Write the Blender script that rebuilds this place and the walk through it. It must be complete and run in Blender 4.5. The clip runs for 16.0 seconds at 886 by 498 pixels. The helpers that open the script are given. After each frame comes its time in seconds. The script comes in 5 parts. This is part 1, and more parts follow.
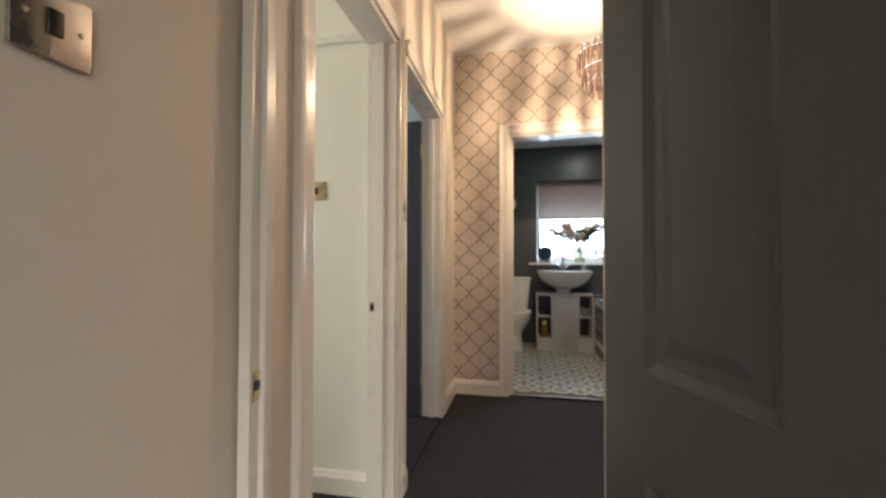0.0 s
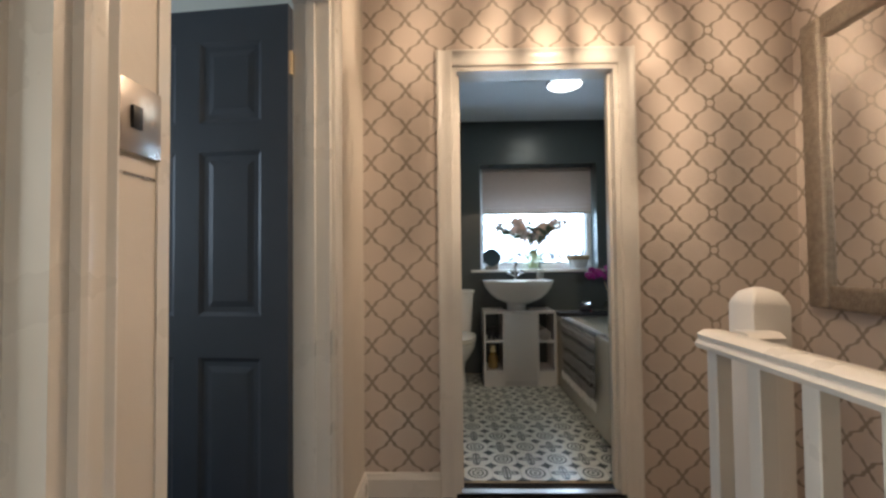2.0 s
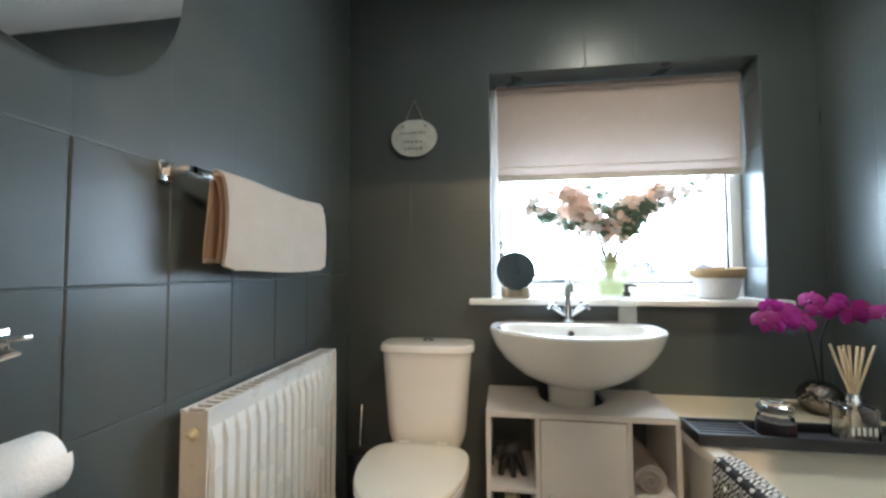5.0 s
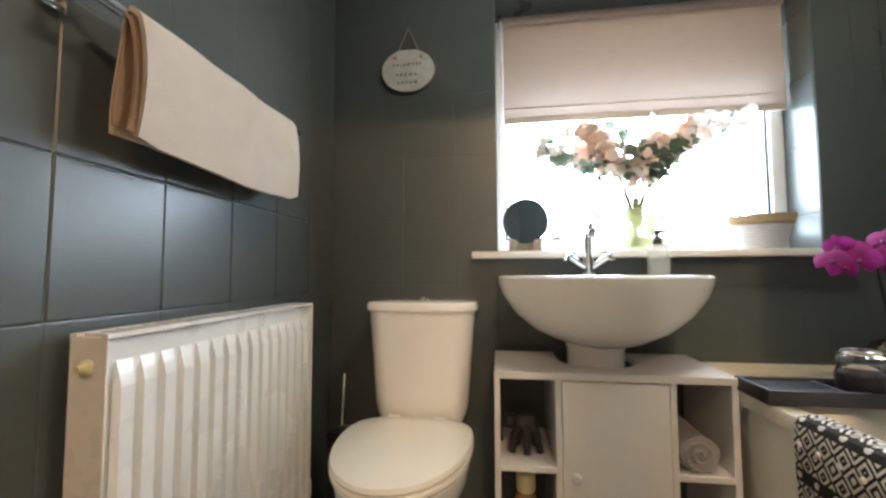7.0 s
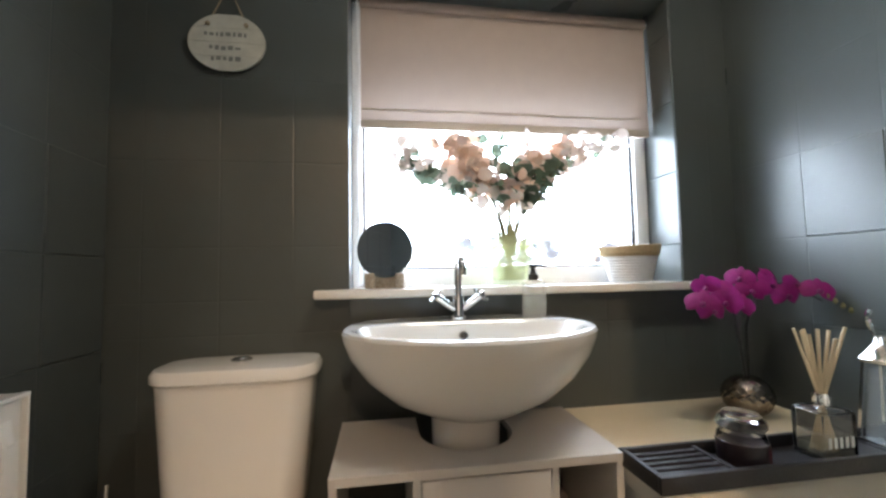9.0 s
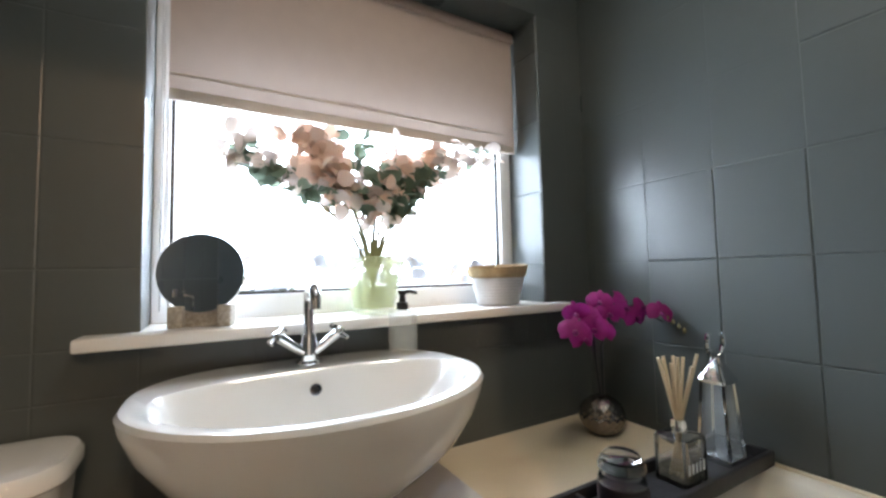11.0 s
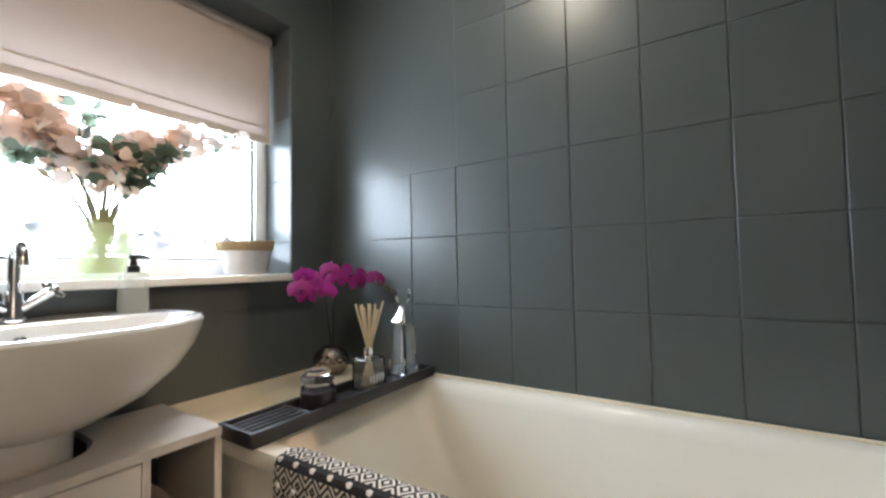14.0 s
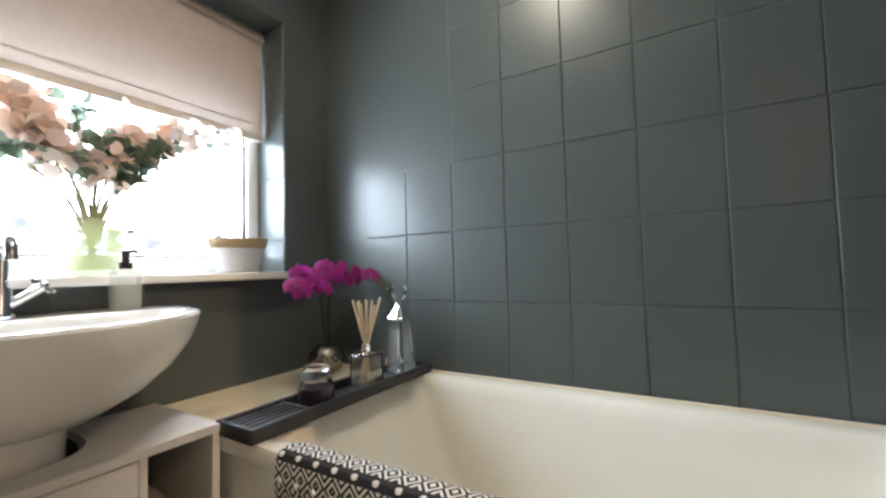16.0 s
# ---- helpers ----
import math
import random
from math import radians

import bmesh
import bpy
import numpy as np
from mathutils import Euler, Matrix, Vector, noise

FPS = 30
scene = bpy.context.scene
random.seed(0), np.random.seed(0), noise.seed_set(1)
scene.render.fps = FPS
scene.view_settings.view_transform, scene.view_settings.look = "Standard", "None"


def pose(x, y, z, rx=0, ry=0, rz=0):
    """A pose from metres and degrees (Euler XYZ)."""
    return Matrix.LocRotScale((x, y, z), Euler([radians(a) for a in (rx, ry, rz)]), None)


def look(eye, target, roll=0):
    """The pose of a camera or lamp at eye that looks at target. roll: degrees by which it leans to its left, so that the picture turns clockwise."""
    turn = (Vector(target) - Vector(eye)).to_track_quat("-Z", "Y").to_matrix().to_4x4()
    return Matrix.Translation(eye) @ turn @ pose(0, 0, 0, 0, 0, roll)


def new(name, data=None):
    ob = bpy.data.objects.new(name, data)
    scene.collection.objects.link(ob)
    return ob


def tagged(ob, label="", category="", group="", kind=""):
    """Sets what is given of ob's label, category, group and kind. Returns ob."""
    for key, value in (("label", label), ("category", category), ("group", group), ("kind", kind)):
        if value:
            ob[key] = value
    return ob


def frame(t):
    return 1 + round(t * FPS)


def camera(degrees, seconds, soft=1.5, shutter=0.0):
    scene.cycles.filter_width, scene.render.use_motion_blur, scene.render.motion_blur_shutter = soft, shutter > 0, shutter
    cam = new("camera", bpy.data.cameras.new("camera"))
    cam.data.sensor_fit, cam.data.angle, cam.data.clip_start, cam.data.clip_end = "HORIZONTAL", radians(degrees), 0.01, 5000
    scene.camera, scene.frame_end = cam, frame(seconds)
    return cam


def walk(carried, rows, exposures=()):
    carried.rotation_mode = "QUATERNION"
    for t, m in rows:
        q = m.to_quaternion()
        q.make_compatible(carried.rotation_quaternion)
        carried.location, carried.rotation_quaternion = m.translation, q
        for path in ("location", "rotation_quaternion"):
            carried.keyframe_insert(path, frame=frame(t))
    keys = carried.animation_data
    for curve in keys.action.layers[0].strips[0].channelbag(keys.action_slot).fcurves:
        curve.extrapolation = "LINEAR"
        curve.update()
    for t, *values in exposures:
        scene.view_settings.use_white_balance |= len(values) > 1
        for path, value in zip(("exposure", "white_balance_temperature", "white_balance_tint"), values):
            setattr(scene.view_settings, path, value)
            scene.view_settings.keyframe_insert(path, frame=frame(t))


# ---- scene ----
cam = camera(94.5, 16.0, soft=2.6)
PATH = [
    (0, (-0.151, -0.092, 1.051), (-0.543, 1.869, 1.091), 0.1),
    (0.5, (-0.252, 0.202, 1.047), (-0.763, 2.135, 1.079), 0.2),
    (1, (-0.301, 0.513, 1.029), (-0.745, 2.462, 1.072), 0.0),
    (1.5, (-0.299, 0.869, 1.034), (-0.576, 2.849, 1.088), -0.2),
    (2, (-0.279, 1.173, 1.081), (-0.326, 3.172, 1.136), -0.6),
    (2.5, (-0.228, 1.527, 1.07), (-0.172, 3.525, 1.153), -0.3),
    (3, (-0.141, 1.91, 1.087), (-0.108, 3.908, 1.176), -0.3),
    (3.5, (-0.032, 2.309, 1.112), (-0.094, 4.305, 1.207), -0.1),
    (4, (0.014, 2.678, 1.145), (-0.132, 4.671, 1.219), -0.4),
    (4.5, (0.047, 3.042, 1.145), (-0.243, 5.019, 1.226), -0.3),
    (7, (-0.001, 3.541, 0.905), (-0.276, 5.518, 1.025), -0.2),
    (7.5, (-0.004, 3.596, 0.923), (-0.092, 5.591, 1.031), -0.4),
    (8, (0.02, 3.643, 0.908), (0.084, 5.638, 1.039), -0.6),
    (8.5, (0.046, 3.704, 0.944), (0.242, 5.691, 1.067), -1.0),
    (9, (0.082, 3.855, 1.026), (0.386, 5.828, 1.148), -1.1),
    (9.5, (0.171, 4.034, 1.092), (0.599, 5.983, 1.226), -1.2),
    (10, (0.226, 4.125, 1.119), (0.866, 6.015, 1.254), -1.4),
    (12.3, (-0.07, 3.882, 1.044), (1.168, 5.45, 1.134), -1.2),
    (12.5, (-0.064, 3.844, 1.042), (1.198, 5.393, 1.127), -1.3),
    (13, (-0.048, 3.805, 1.01), (1.364, 5.218, 1.107), -1.0),
    (13.5, (0.007, 3.765, 0.995), (1.571, 5.008, 1.096), -0.8),
    (14, (0.054, 3.712, 1.005), (1.732, 4.796, 1.089), -1.0),
    (14.5, (0.074, 3.692, 0.998), (1.838, 4.63, 1.086), -1.3),
    (15, (0.09, 3.673, 0.996), (1.872, 4.578, 1.083), -1.6),
    (15.5, (0.064, 3.71, 0.985), (1.846, 4.613, 1.083), -1.6),
    (16, (0.037, 3.738, 0.98), (1.747, 4.77, 1.078), -1.5),
]

EXPOSURES = [(0, 0.2, 6300, 8), (1.0, 0.03, 6050, 8), (1.5, -0.15, 6000, 8), (2.5, 0.0, 6000, 8), (3.5, 0.0, 6000, 8), (4.0, 0.1, 6000, 8), (4.5, 1.05, 6200, 8), (7, 1.27, 7200, 13), (8, 1.2, 7200, 13), (9.5, 0.7, 7100, 17), (10.2, 0.6, 7100, 17), (12.5, 0.82, 7100, 17), (16, 1.15, 7100, 15)]
walk(cam, [(t, look(eye, target, roll)) for t, eye, target, roll in PATH], EXPOSURES)

# ---- world and lights ----
world = bpy.data.worlds.new("sky")
scene.world = world
world.use_nodes = True
wn = world.node_tree.nodes
sky = wn.new("ShaderNodeTexSky")
sky.sky_type = "NISHITA"
sky.sun_disc = False
sky.sun_elevation, sky.sun_rotation = radians(38), radians(160)
sky.air_density, sky.dust_density = 1.0, 4.0
world.node_tree.links.new(sky.outputs[0], wn["Background"].inputs[0])
wn["Background"].inputs[1].default_value = 0.15


def lamp(name, kind, energy, colour, m, **more):
    data = bpy.data.lights.new(name, kind)
    data.energy, data.color = energy, colour
    if kind == "AREA":
        data.shape, data.size, data.size_y = "RECTANGLE", more["w"], more["h"]
    elif kind == "SUN":
        data.angle = more["angle"]
    else:
        data.shadow_soft_size = more["r"]
    ob = new(name, data)
    ob.matrix_world = m
    return ob


lamp("sun", "SUN", 1.0, (1, 0.96, 0.9), look((0, 0, 0), (-0.25, 0.85, -0.62)), angle=radians(20))
lamp("pendant_bulb", "POINT", 46, (1.0, 0.71, 0.46), pose(0.29, 2.34, 2.15), r=0.013)
lamp("ceiling_light_lamp", "AREA", 4.8, (0.95, 0.93, 0.78), look((0.58, 4.25, 2.375), (0.58, 4.25, 0)), w=0.2, h=0.2)
lamp("bathroom_window_daylight", "AREA", 26, (0.60, 0.79, 1.0), look((0.55, 5.42, 1.35), (0.5, 3.0, 0.9)), w=1.0, h=0.6)
# Added lamp stands in for an unseen bedroom window; the outer wall is solid.
lamp("bedroom_daylight_fill", "AREA", 30, (1.0, 0.93, 0.78), look((-2.9, 0.6, 1.5), (-0.8, 1.6, 1.2)), w=1.2, h=1.2)
# Added cool lamp for the box room's unseen daylight; no window is built there.
lamp("box_room_daylight_fill", "AREA", 12, (0.75, 0.87, 1.0), look((-2.9, 2.2, 1.5), (-0.8, 2.4, 1.2)), w=0.8, h=1.0)


# Added fill to brighten the front room; its window is assumed and unseen.
lamp("front_room_fill", "AREA", 5.2, (1.0, 0.92, 0.8), look((0.2, -1.38, 1.5), (0.0, 2, 1.0)), w=1.2, h=1.1)


# ---- materials ----
def mat(name, colour, rough=0.5, metal=0.0, vary=0.12, scale=6.0, bump=0.05, fine=80.0, rough_var=0.1, coat=0.0, colour2=None, spec=0.5):
    m = bpy.data.materials.new(name)
    m.use_nodes = True
    nt = m.node_tree
    N, L = nt.nodes, nt.links
    b = N["Principled BSDF"]
    b.inputs["Metallic"].default_value = metal
    b.inputs["Coat Weight"].default_value = coat
    b.inputs["Specular IOR Level"].default_value = spec
    geo = N.new("ShaderNodeNewGeometry")
    big = N.new("ShaderNodeTexNoise")
    big.inputs["Scale"].default_value, big.inputs["Detail"].default_value = scale, 5
    small = N.new("ShaderNodeTexNoise")
    small.inputs["Scale"].default_value, small.inputs["Detail"].default_value = fine, 4
    L.new(geo.outputs["Position"], big.inputs["Vector"])
    L.new(geo.outputs["Position"], small.inputs["Vector"])
    ramp = N.new("ShaderNodeMix")
    ramp.data_type = "RGBA"
    c2 = colour2 or tuple(c * (1 - vary) for c in colour)
    ramp.inputs["A"].default_value = (*[min(1, c * (1 + vary * 0.5)) for c in colour], 1)
    ramp.inputs["B"].default_value = (*c2, 1)
    L.new(big.outputs[0], ramp.inputs["Factor"])
    L.new(ramp.outputs["Result"], b.inputs["Base Color"])
    mr = N.new("ShaderNodeMapRange")
    mr.inputs["To Min"].default_value, mr.inputs["To Max"].default_value = max(0.02, rough - rough_var), min(1, rough + rough_var)
    L.new(big.outputs[0], mr.inputs["Value"])
    L.new(mr.outputs[0], b.inputs["Roughness"])
    if bump:
        bp = N.new("ShaderNodeBump")
        bp.inputs["Strength"].default_value, bp.inputs["Distance"].default_value = bump, 0.01
        L.new(small.outputs[0], bp.inputs["Height"])
        L.new(bp.outputs[0], b.inputs["Normal"])
    return m


class G:
    """Arithmetic on node sockets."""
    def __init__(self, m):
        self.nt, self.N, self.L = m.node_tree, m.node_tree.nodes, m.node_tree.links

    def f(self, op, a, b=0.0, c=0.0):
        n = self.N.new("ShaderNodeMath")
        n.operation = op
        for i, v in enumerate((a, b, c)):
            if isinstance(v, (int, float)):
                n.inputs[i].default_value = v
            else:
                self.L.new(v, n.inputs[i])
        return n.outputs[0]

    def mix(self, fac, a, b):
        n = self.N.new("ShaderNodeMix")
        n.data_type = "RGBA"
        self.L.new(fac, n.inputs["Factor"])
        for key, v in (("A", a), ("B", b)):
            if isinstance(v, tuple):
                n.inputs[key].default_value = (*v, 1)
            else:
                self.L.new(v, n.inputs[key])
        return n.outputs["Result"]

    def xyz(self, socket=None):
        n = self.N.new("ShaderNodeSeparateXYZ")
        self.L.new(socket or self.N.new("ShaderNodeNewGeometry").outputs["Position"], n.inputs[0])
        return n.outputs

    def base(self):
        b = self.N["Principled BSDF"]
        return b, b.inputs["Base Color"].links[0].from_socket


M_TILE = mat("dark_painted_tile", (0.078, 0.090, 0.088), 0.33, vary=0.14, scale=2.2, bump=0.05, fine=30, rough_var=0.07)
M_DARK = mat("dark_wall_paint", (0.074, 0.086, 0.084), 0.3, vary=0.1, bump=0.1, fine=40)
M_CEIL = mat("white_ceiling_paint", (0.78, 0.79, 0.8), 0.8, vary=0.05, bump=0.08, fine=120)
M_CREAM = mat("cream_wall_paint", (0.72, 0.66, 0.58), 0.6, vary=0.06, bump=0.05, fine=60)
M_WHITEWALL = mat("off_white_wall_paint", (0.78, 0.77, 0.70), 0.55, vary=0.05, bump=0.05, fine=60)
M_GLOSS = mat("white_gloss_paint", (0.78, 0.75, 0.70), 0.3, vary=0.06, bump=0.04, fine=30, coat=0.2)
M_CARPET = mat("dark_grey_carpet", (0.026, 0.025, 0.027), 0.95, vary=0.4, scale=40, bump=0.8, fine=500)
M_STAIR = mat("brown_stair_carpet", (0.12, 0.045, 0.03), 0.9, vary=0.4, scale=30, bump=0.7, fine=400)
M_CERAMIC = mat("white_ceramic", (0.83, 0.82, 0.79), 0.1, vary=0.03, bump=0.0, coat=0.6, rough_var=0.03)
M_SEAT = mat("white_plastic", (0.83, 0.80, 0.72), 0.18, vary=0.03, bump=0.0, coat=0.3, rough_var=0.03)
M_ACRYL = mat("cream_bath_acrylic", (0.80, 0.755, 0.66), 0.14, vary=0.04, bump=0.0, coat=0.4, rough_var=0.04)
M_LEDGE = mat("cream_ledge_board", (0.72, 0.62, 0.46), 0.4, vary=0.08, bump=0.03)
M_CAB = mat("pale_grey_cabinet_laminate", (0.66, 0.64, 0.62), 0.42, vary=0.05, bump=0.02, fine=60)
M_CHROME = mat("chrome", (0.86, 0.87, 0.88), 0.07, metal=1.0, vary=0.03, bump=0.0, rough_var=0.03)
M_STEEL = mat("brushed_nickel", (0.5, 0.46, 0.42), 0.3, metal=1.0, vary=0.15, bump=0.03)
M_BRASS = mat("antique_brass_plate", (0.66, 0.55, 0.36), 0.3, metal=0.9, vary=0.15, bump=0.02)
M_BLACK = mat("black_plastic", (0.012, 0.012, 0.013), 0.35, vary=0.2, bump=0.03)
M_BLACKWOOD = mat("black_stained_wood", (0.022, 0.021, 0.024), 0.45, vary=0.35, scale=20, bump=0.1, fine=160)
M_DOOR = mat("charcoal_door_paint", (0.085, 0.092, 0.086), 0.34, vary=0.2, bump=0.06, fine=50)
M_BEDDOOR = mat("slate_blue_door_paint", (0.055, 0.065, 0.085), 0.42, vary=0.15, bump=0.05, fine=50)
M_RAD = mat("white_radiator_enamel", (0.80, 0.77, 0.72), 0.28, vary=0.05, bump=0.02, coat=0.2)
M_TOWEL = mat("beige_towelling", (0.62, 0.52, 0.43), 0.95, vary=0.12, scale=14, bump=0.6, fine=420)
M_TOWEL2 = mat("tan_towelling", (0.42, 0.27, 0.18), 0.95, vary=0.15, scale=14, bump=0.6, fine=420)
M_GREYTOWEL = mat("grey_towelling", (0.42, 0.39, 0.37), 0.95, vary=0.2, scale=20, bump=0.7, fine=380)
M_PAPER = mat("white_paper", (0.82, 0.8, 0.77), 0.9, vary=0.05, bump=0.2, fine=200)
M_ROPE = mat("jute_rope", (0.36, 0.30, 0.22), 0.9, vary=0.3, scale=60, bump=0.5, fine=300)
M_SIGN = mat("whitewashed_wood", (0.60, 0.60, 0.54), 0.7, vary=0.3, scale=25, bump=0.2, fine=90)
M_INK = mat("grey_lettering", (0.22, 0.23, 0.22), 0.7, vary=0.1, bump=0)
M_SILVER = mat("hammered_silver", (0.36, 0.31, 0.27), 0.18, metal=1.0, vary=0.5, scale=70, bump=0)
M_FRAME = mat("antique_silver_frame", (0.42, 0.37, 0.31), 0.38, metal=0.75, vary=0.45, scale=45, bump=0.7, fine=120)
M_UPVC = mat("white_window_plastic", (0.82, 0.83, 0.84), 0.3, vary=0.03, bump=0.0)
M_SILL = mat("white_sill_gloss", (0.80, 0.77, 0.71), 0.25, vary=0.05, bump=0.02)
M_STRAW = mat("woven_straw", (0.50, 0.36, 0.20), 0.8, vary=0.4, scale=120, bump=0.6, fine=260)
M_WOOL = mat("pale_cotton_rope", (0.66, 0.66, 0.67), 0.9, vary=0.15, scale=60, bump=0.5, fine=260)
M_TERRAZZO = mat("terrazzo", (0.66, 0.62, 0.53), 0.4, vary=0.1, colour2=(0.12, 0.08, 0.05), scale=130, bump=0.05)
M_LEAF = mat("eucalyptus_leaf", (0.10, 0.16, 0.11), 0.6, vary=0.4, scale=50, bump=0.05)
M_STEM = mat("green_brown_stem", (0.22, 0.20, 0.10), 0.7, vary=0.3, bump=0.1)
M_PETAL = mat("peach_petal", (0.80, 0.56, 0.44), 0.7, vary=0.15, colour2=(0.84, 0.72, 0.64), scale=30, bump=0.05)
M_BLUSH = mat("blush_petal", (0.82, 0.73, 0.68), 0.7, vary=0.1, scale=30, bump=0.05)
M_ORCHID = mat("magenta_orchid_petal", (0.33, 0.003, 0.15), 0.65, vary=0.35, colour2=(0.13, 0.002, 0.08), scale=60, bump=0.05)
M_ORCHIDLIP = mat("dark_orchid_lip", (0.22, 0.006, 0.13), 0.5, vary=0.3, bump=0.05)
M_REED = mat("pale_reed", (0.66, 0.52, 0.34), 0.7, vary=0.15, scale=60, bump=0.1)
M_WAX = mat("dark_plum_wax", (0.018, 0.012, 0.016), 0.35, vary=0.2, bump=0.02)
M_LABELRED = mat("dark_red_label", (0.12, 0.012, 0.02), 0.5, vary=0.3, scale=80, bump=0)
M_PINK = mat("pink_bottle_plastic", (0.72, 0.40, 0.42), 0.3, vary=0.08, bump=0)
M_PINKLIGHT = mat("pale_pink_print", (0.80, 0.60, 0.60), 0.4, vary=0.05, bump=0)
M_TUBE = mat("white_tube_plastic", (0.80, 0.80, 0.78), 0.35, vary=0.04, bump=0)
M_BLUE = mat("blue_print", (0.05, 0.14, 0.42), 0.5, vary=0.1, bump=0)
M_AMBER = mat("amber_bottle", (0.30, 0.20, 0.06), 0.25, vary=0.3, bump=0)
M_IVORY = mat("ivory_cap", (0.66, 0.58, 0.36), 0.4, vary=0.1, bump=0)
M_GRASS = mat("lawn", (0.06, 0.10, 0.035), 0.95, vary=0.4, scale=3, bump=0.5, fine=40)
M_BARK = mat("bark", (0.10, 0.08, 0.06), 0.9, vary=0.3, scale=8, bump=0.6, fine=30)
M_TREELEAF = mat("garden_leaves", (0.07, 0.11, 0.05), 0.7, vary=0.5, scale=2, bump=0)


def glassy(name, colour=(1, 1, 1), rough=0.02, ior=1.45):
    m = mat(name, colour, rough, bump=0, vary=0.02, rough_var=0.01)
    b = m.node_tree.nodes["Principled BSDF"]
    b.inputs["Transmission Weight"].default_value, b.inputs["IOR"].default_value = 1.0, ior
    return m


M_GLASS = glassy("clear_glass")
M_SMOKE = glassy("smoked_rose_crystal", (0.80, 0.62, 0.58), 0.05, 1.5)
M_VASE = mat("pale_lime_glass", (0.66, 0.72, 0.46), 0.12, bump=0, rough_var=0.03)
M_VASE.node_tree.nodes["Principled BSDF"].inputs["Alpha"].default_value = 0.24
M_WATER = mat("lime_tinted_filling", (0.62, 0.68, 0.36), 0.5, vary=0.3, scale=30, bump=0)
M_WATER.node_tree.nodes["Principled BSDF"].inputs["Alpha"].default_value = 0.4
M_SOAP = mat("clear_soap_bottle", (0.74, 0.76, 0.68), 0.1, bump=0, rough_var=0.02)
M_SOAP.node_tree.nodes["Principled BSDF"].inputs["Alpha"].default_value = 0.3
M_THINGLASS = mat("thin_lantern_glass", (0.6, 0.66, 0.68), 0.05, bump=0, rough_var=0.01)
M_THINGLASS.node_tree.nodes["Principled BSDF"].inputs["Alpha"].default_value = 0.22
M_OIL = mat("pale_scented_oil", (0.82, 0.78, 0.58), 0.1, bump=0, rough_var=0.01)
M_OIL.node_tree.nodes["Principled BSDF"].inputs["Alpha"].default_value = 0.3
M_DARKCHROME = mat("dark_polished_metal", (0.16, 0.16, 0.17), 0.22, metal=1.0, vary=0.1, bump=0)
M_MIRROR = mat("mirror_silvering", (0.9, 0.9, 0.9), 0.02, metal=1.0, vary=0.01, bump=0, rough_var=0.01)


def glow(name, colour, strength):
    m = bpy.data.materials.new(name)
    m.use_nodes = True
    b = m.node_tree.nodes["Principled BSDF"]
    b.inputs["Base Color"].default_value = (0.8, 0.8, 0.8, 1)
    b.inputs["Emission Color"].default_value, b.inputs["Emission Strength"].default_value = (*colour, 1), strength
    return m


M_DIFFUSER = glow("lit_white_diffuser", (0.97, 0.97, 0.92), 5.0)

# fabric of the blind lets daylight through
M_BLIND = mat("pink_beige_blind_fabric", (0.46, 0.355, 0.30), 0.9, vary=0.06, scale=20, bump=0.15, fine=600)
g = G(M_BLIND)
_tr = g.N.new("ShaderNodeBsdfTranslucent")
_tr.inputs["Color"].default_value = (0.66, 0.54, 0.47, 1)
_mx = g.N.new("ShaderNodeMixShader")
_mx.inputs[0].default_value = 0.035
g.L.new(g.N["Principled BSDF"].outputs[0], _mx.inputs[1])
g.L.new(_tr.outputs[0], _mx.inputs[2])
g.L.new(_mx.outputs[0], g.N["Material Output"].inputs["Surface"])


def backlit(m, colour, share):
    """Thin petals and leaves pass some light."""
    q = G(m)
    t = q.N.new("ShaderNodeBsdfTranslucent")
    t.inputs["Color"].default_value = (*colour, 1)
    x = q.N.new("ShaderNodeMixShader")
    x.inputs[0].default_value = share
    q.L.new(q.N["Principled BSDF"].outputs[0], x.inputs[1])
    q.L.new(t.outputs[0], x.inputs[2])
    q.L.new(x.outputs[0], q.N["Material Output"].inputs["Surface"])


backlit(M_PETAL, (0.86, 0.58, 0.45), 0.16)
backlit(M_BLUSH, (0.86, 0.76, 0.71), 0.19)
backlit(M_LEAF, (0.34, 0.42, 0.32), 0.3)
backlit(M_ORCHID, (0.5, 0.03, 0.3), 0.2)

# ogee trellis wallpaper, 0.167 m wide and 0.173 m high repeat
M_PAPERWALL = mat("ogee_trellis_wallpaper", (0.63, 0.55, 0.485), 0.55, vary=0.06, scale=4, bump=0.06, fine=160)
g = G(M_PAPERWALL)
bsdf, ground_colour = g.base()
px, py, pz = g.xyz()
wob = g.N.new("ShaderNodeTexNoise")
wob.inputs["Scale"].default_value = 45
u = g.f("DIVIDE", g.f("ADD", g.f("SUBTRACT", px, py), 0.495 + 3.1), 0.1675)
v = g.f("DIVIDE", g.f("ADD", pz, -1.1145), 0.1725)
wave = g.f("MULTIPLY", g.f("COSINE", g.f("MULTIPLY", v, 2 * math.pi)), 0.236)
tri = g.f("MULTIPLY", g.f("COSINE", g.f("MULTIPLY", v, 10 * math.pi)), 0.026)
c = g.f("ADD", g.f("ADD", wave, tri), 0.25)
near = None
for sign in ("SUBTRACT", "ADD"):
    d = g.f("PINGPONG", g.f(sign, u, c), 0.5)
    near = d if near is None else g.f("MINIMUM", near, d)
near = g.f("ADD", near, g.f("MULTIPLY", g.f("SUBTRACT", wob.outputs[0], 0.5), 0.03))
line = g.f("SUBTRACT", 1.0, g.f("SMOOTH_MIN", 1.0, g.f("DIVIDE", near, 0.062), 0.25))
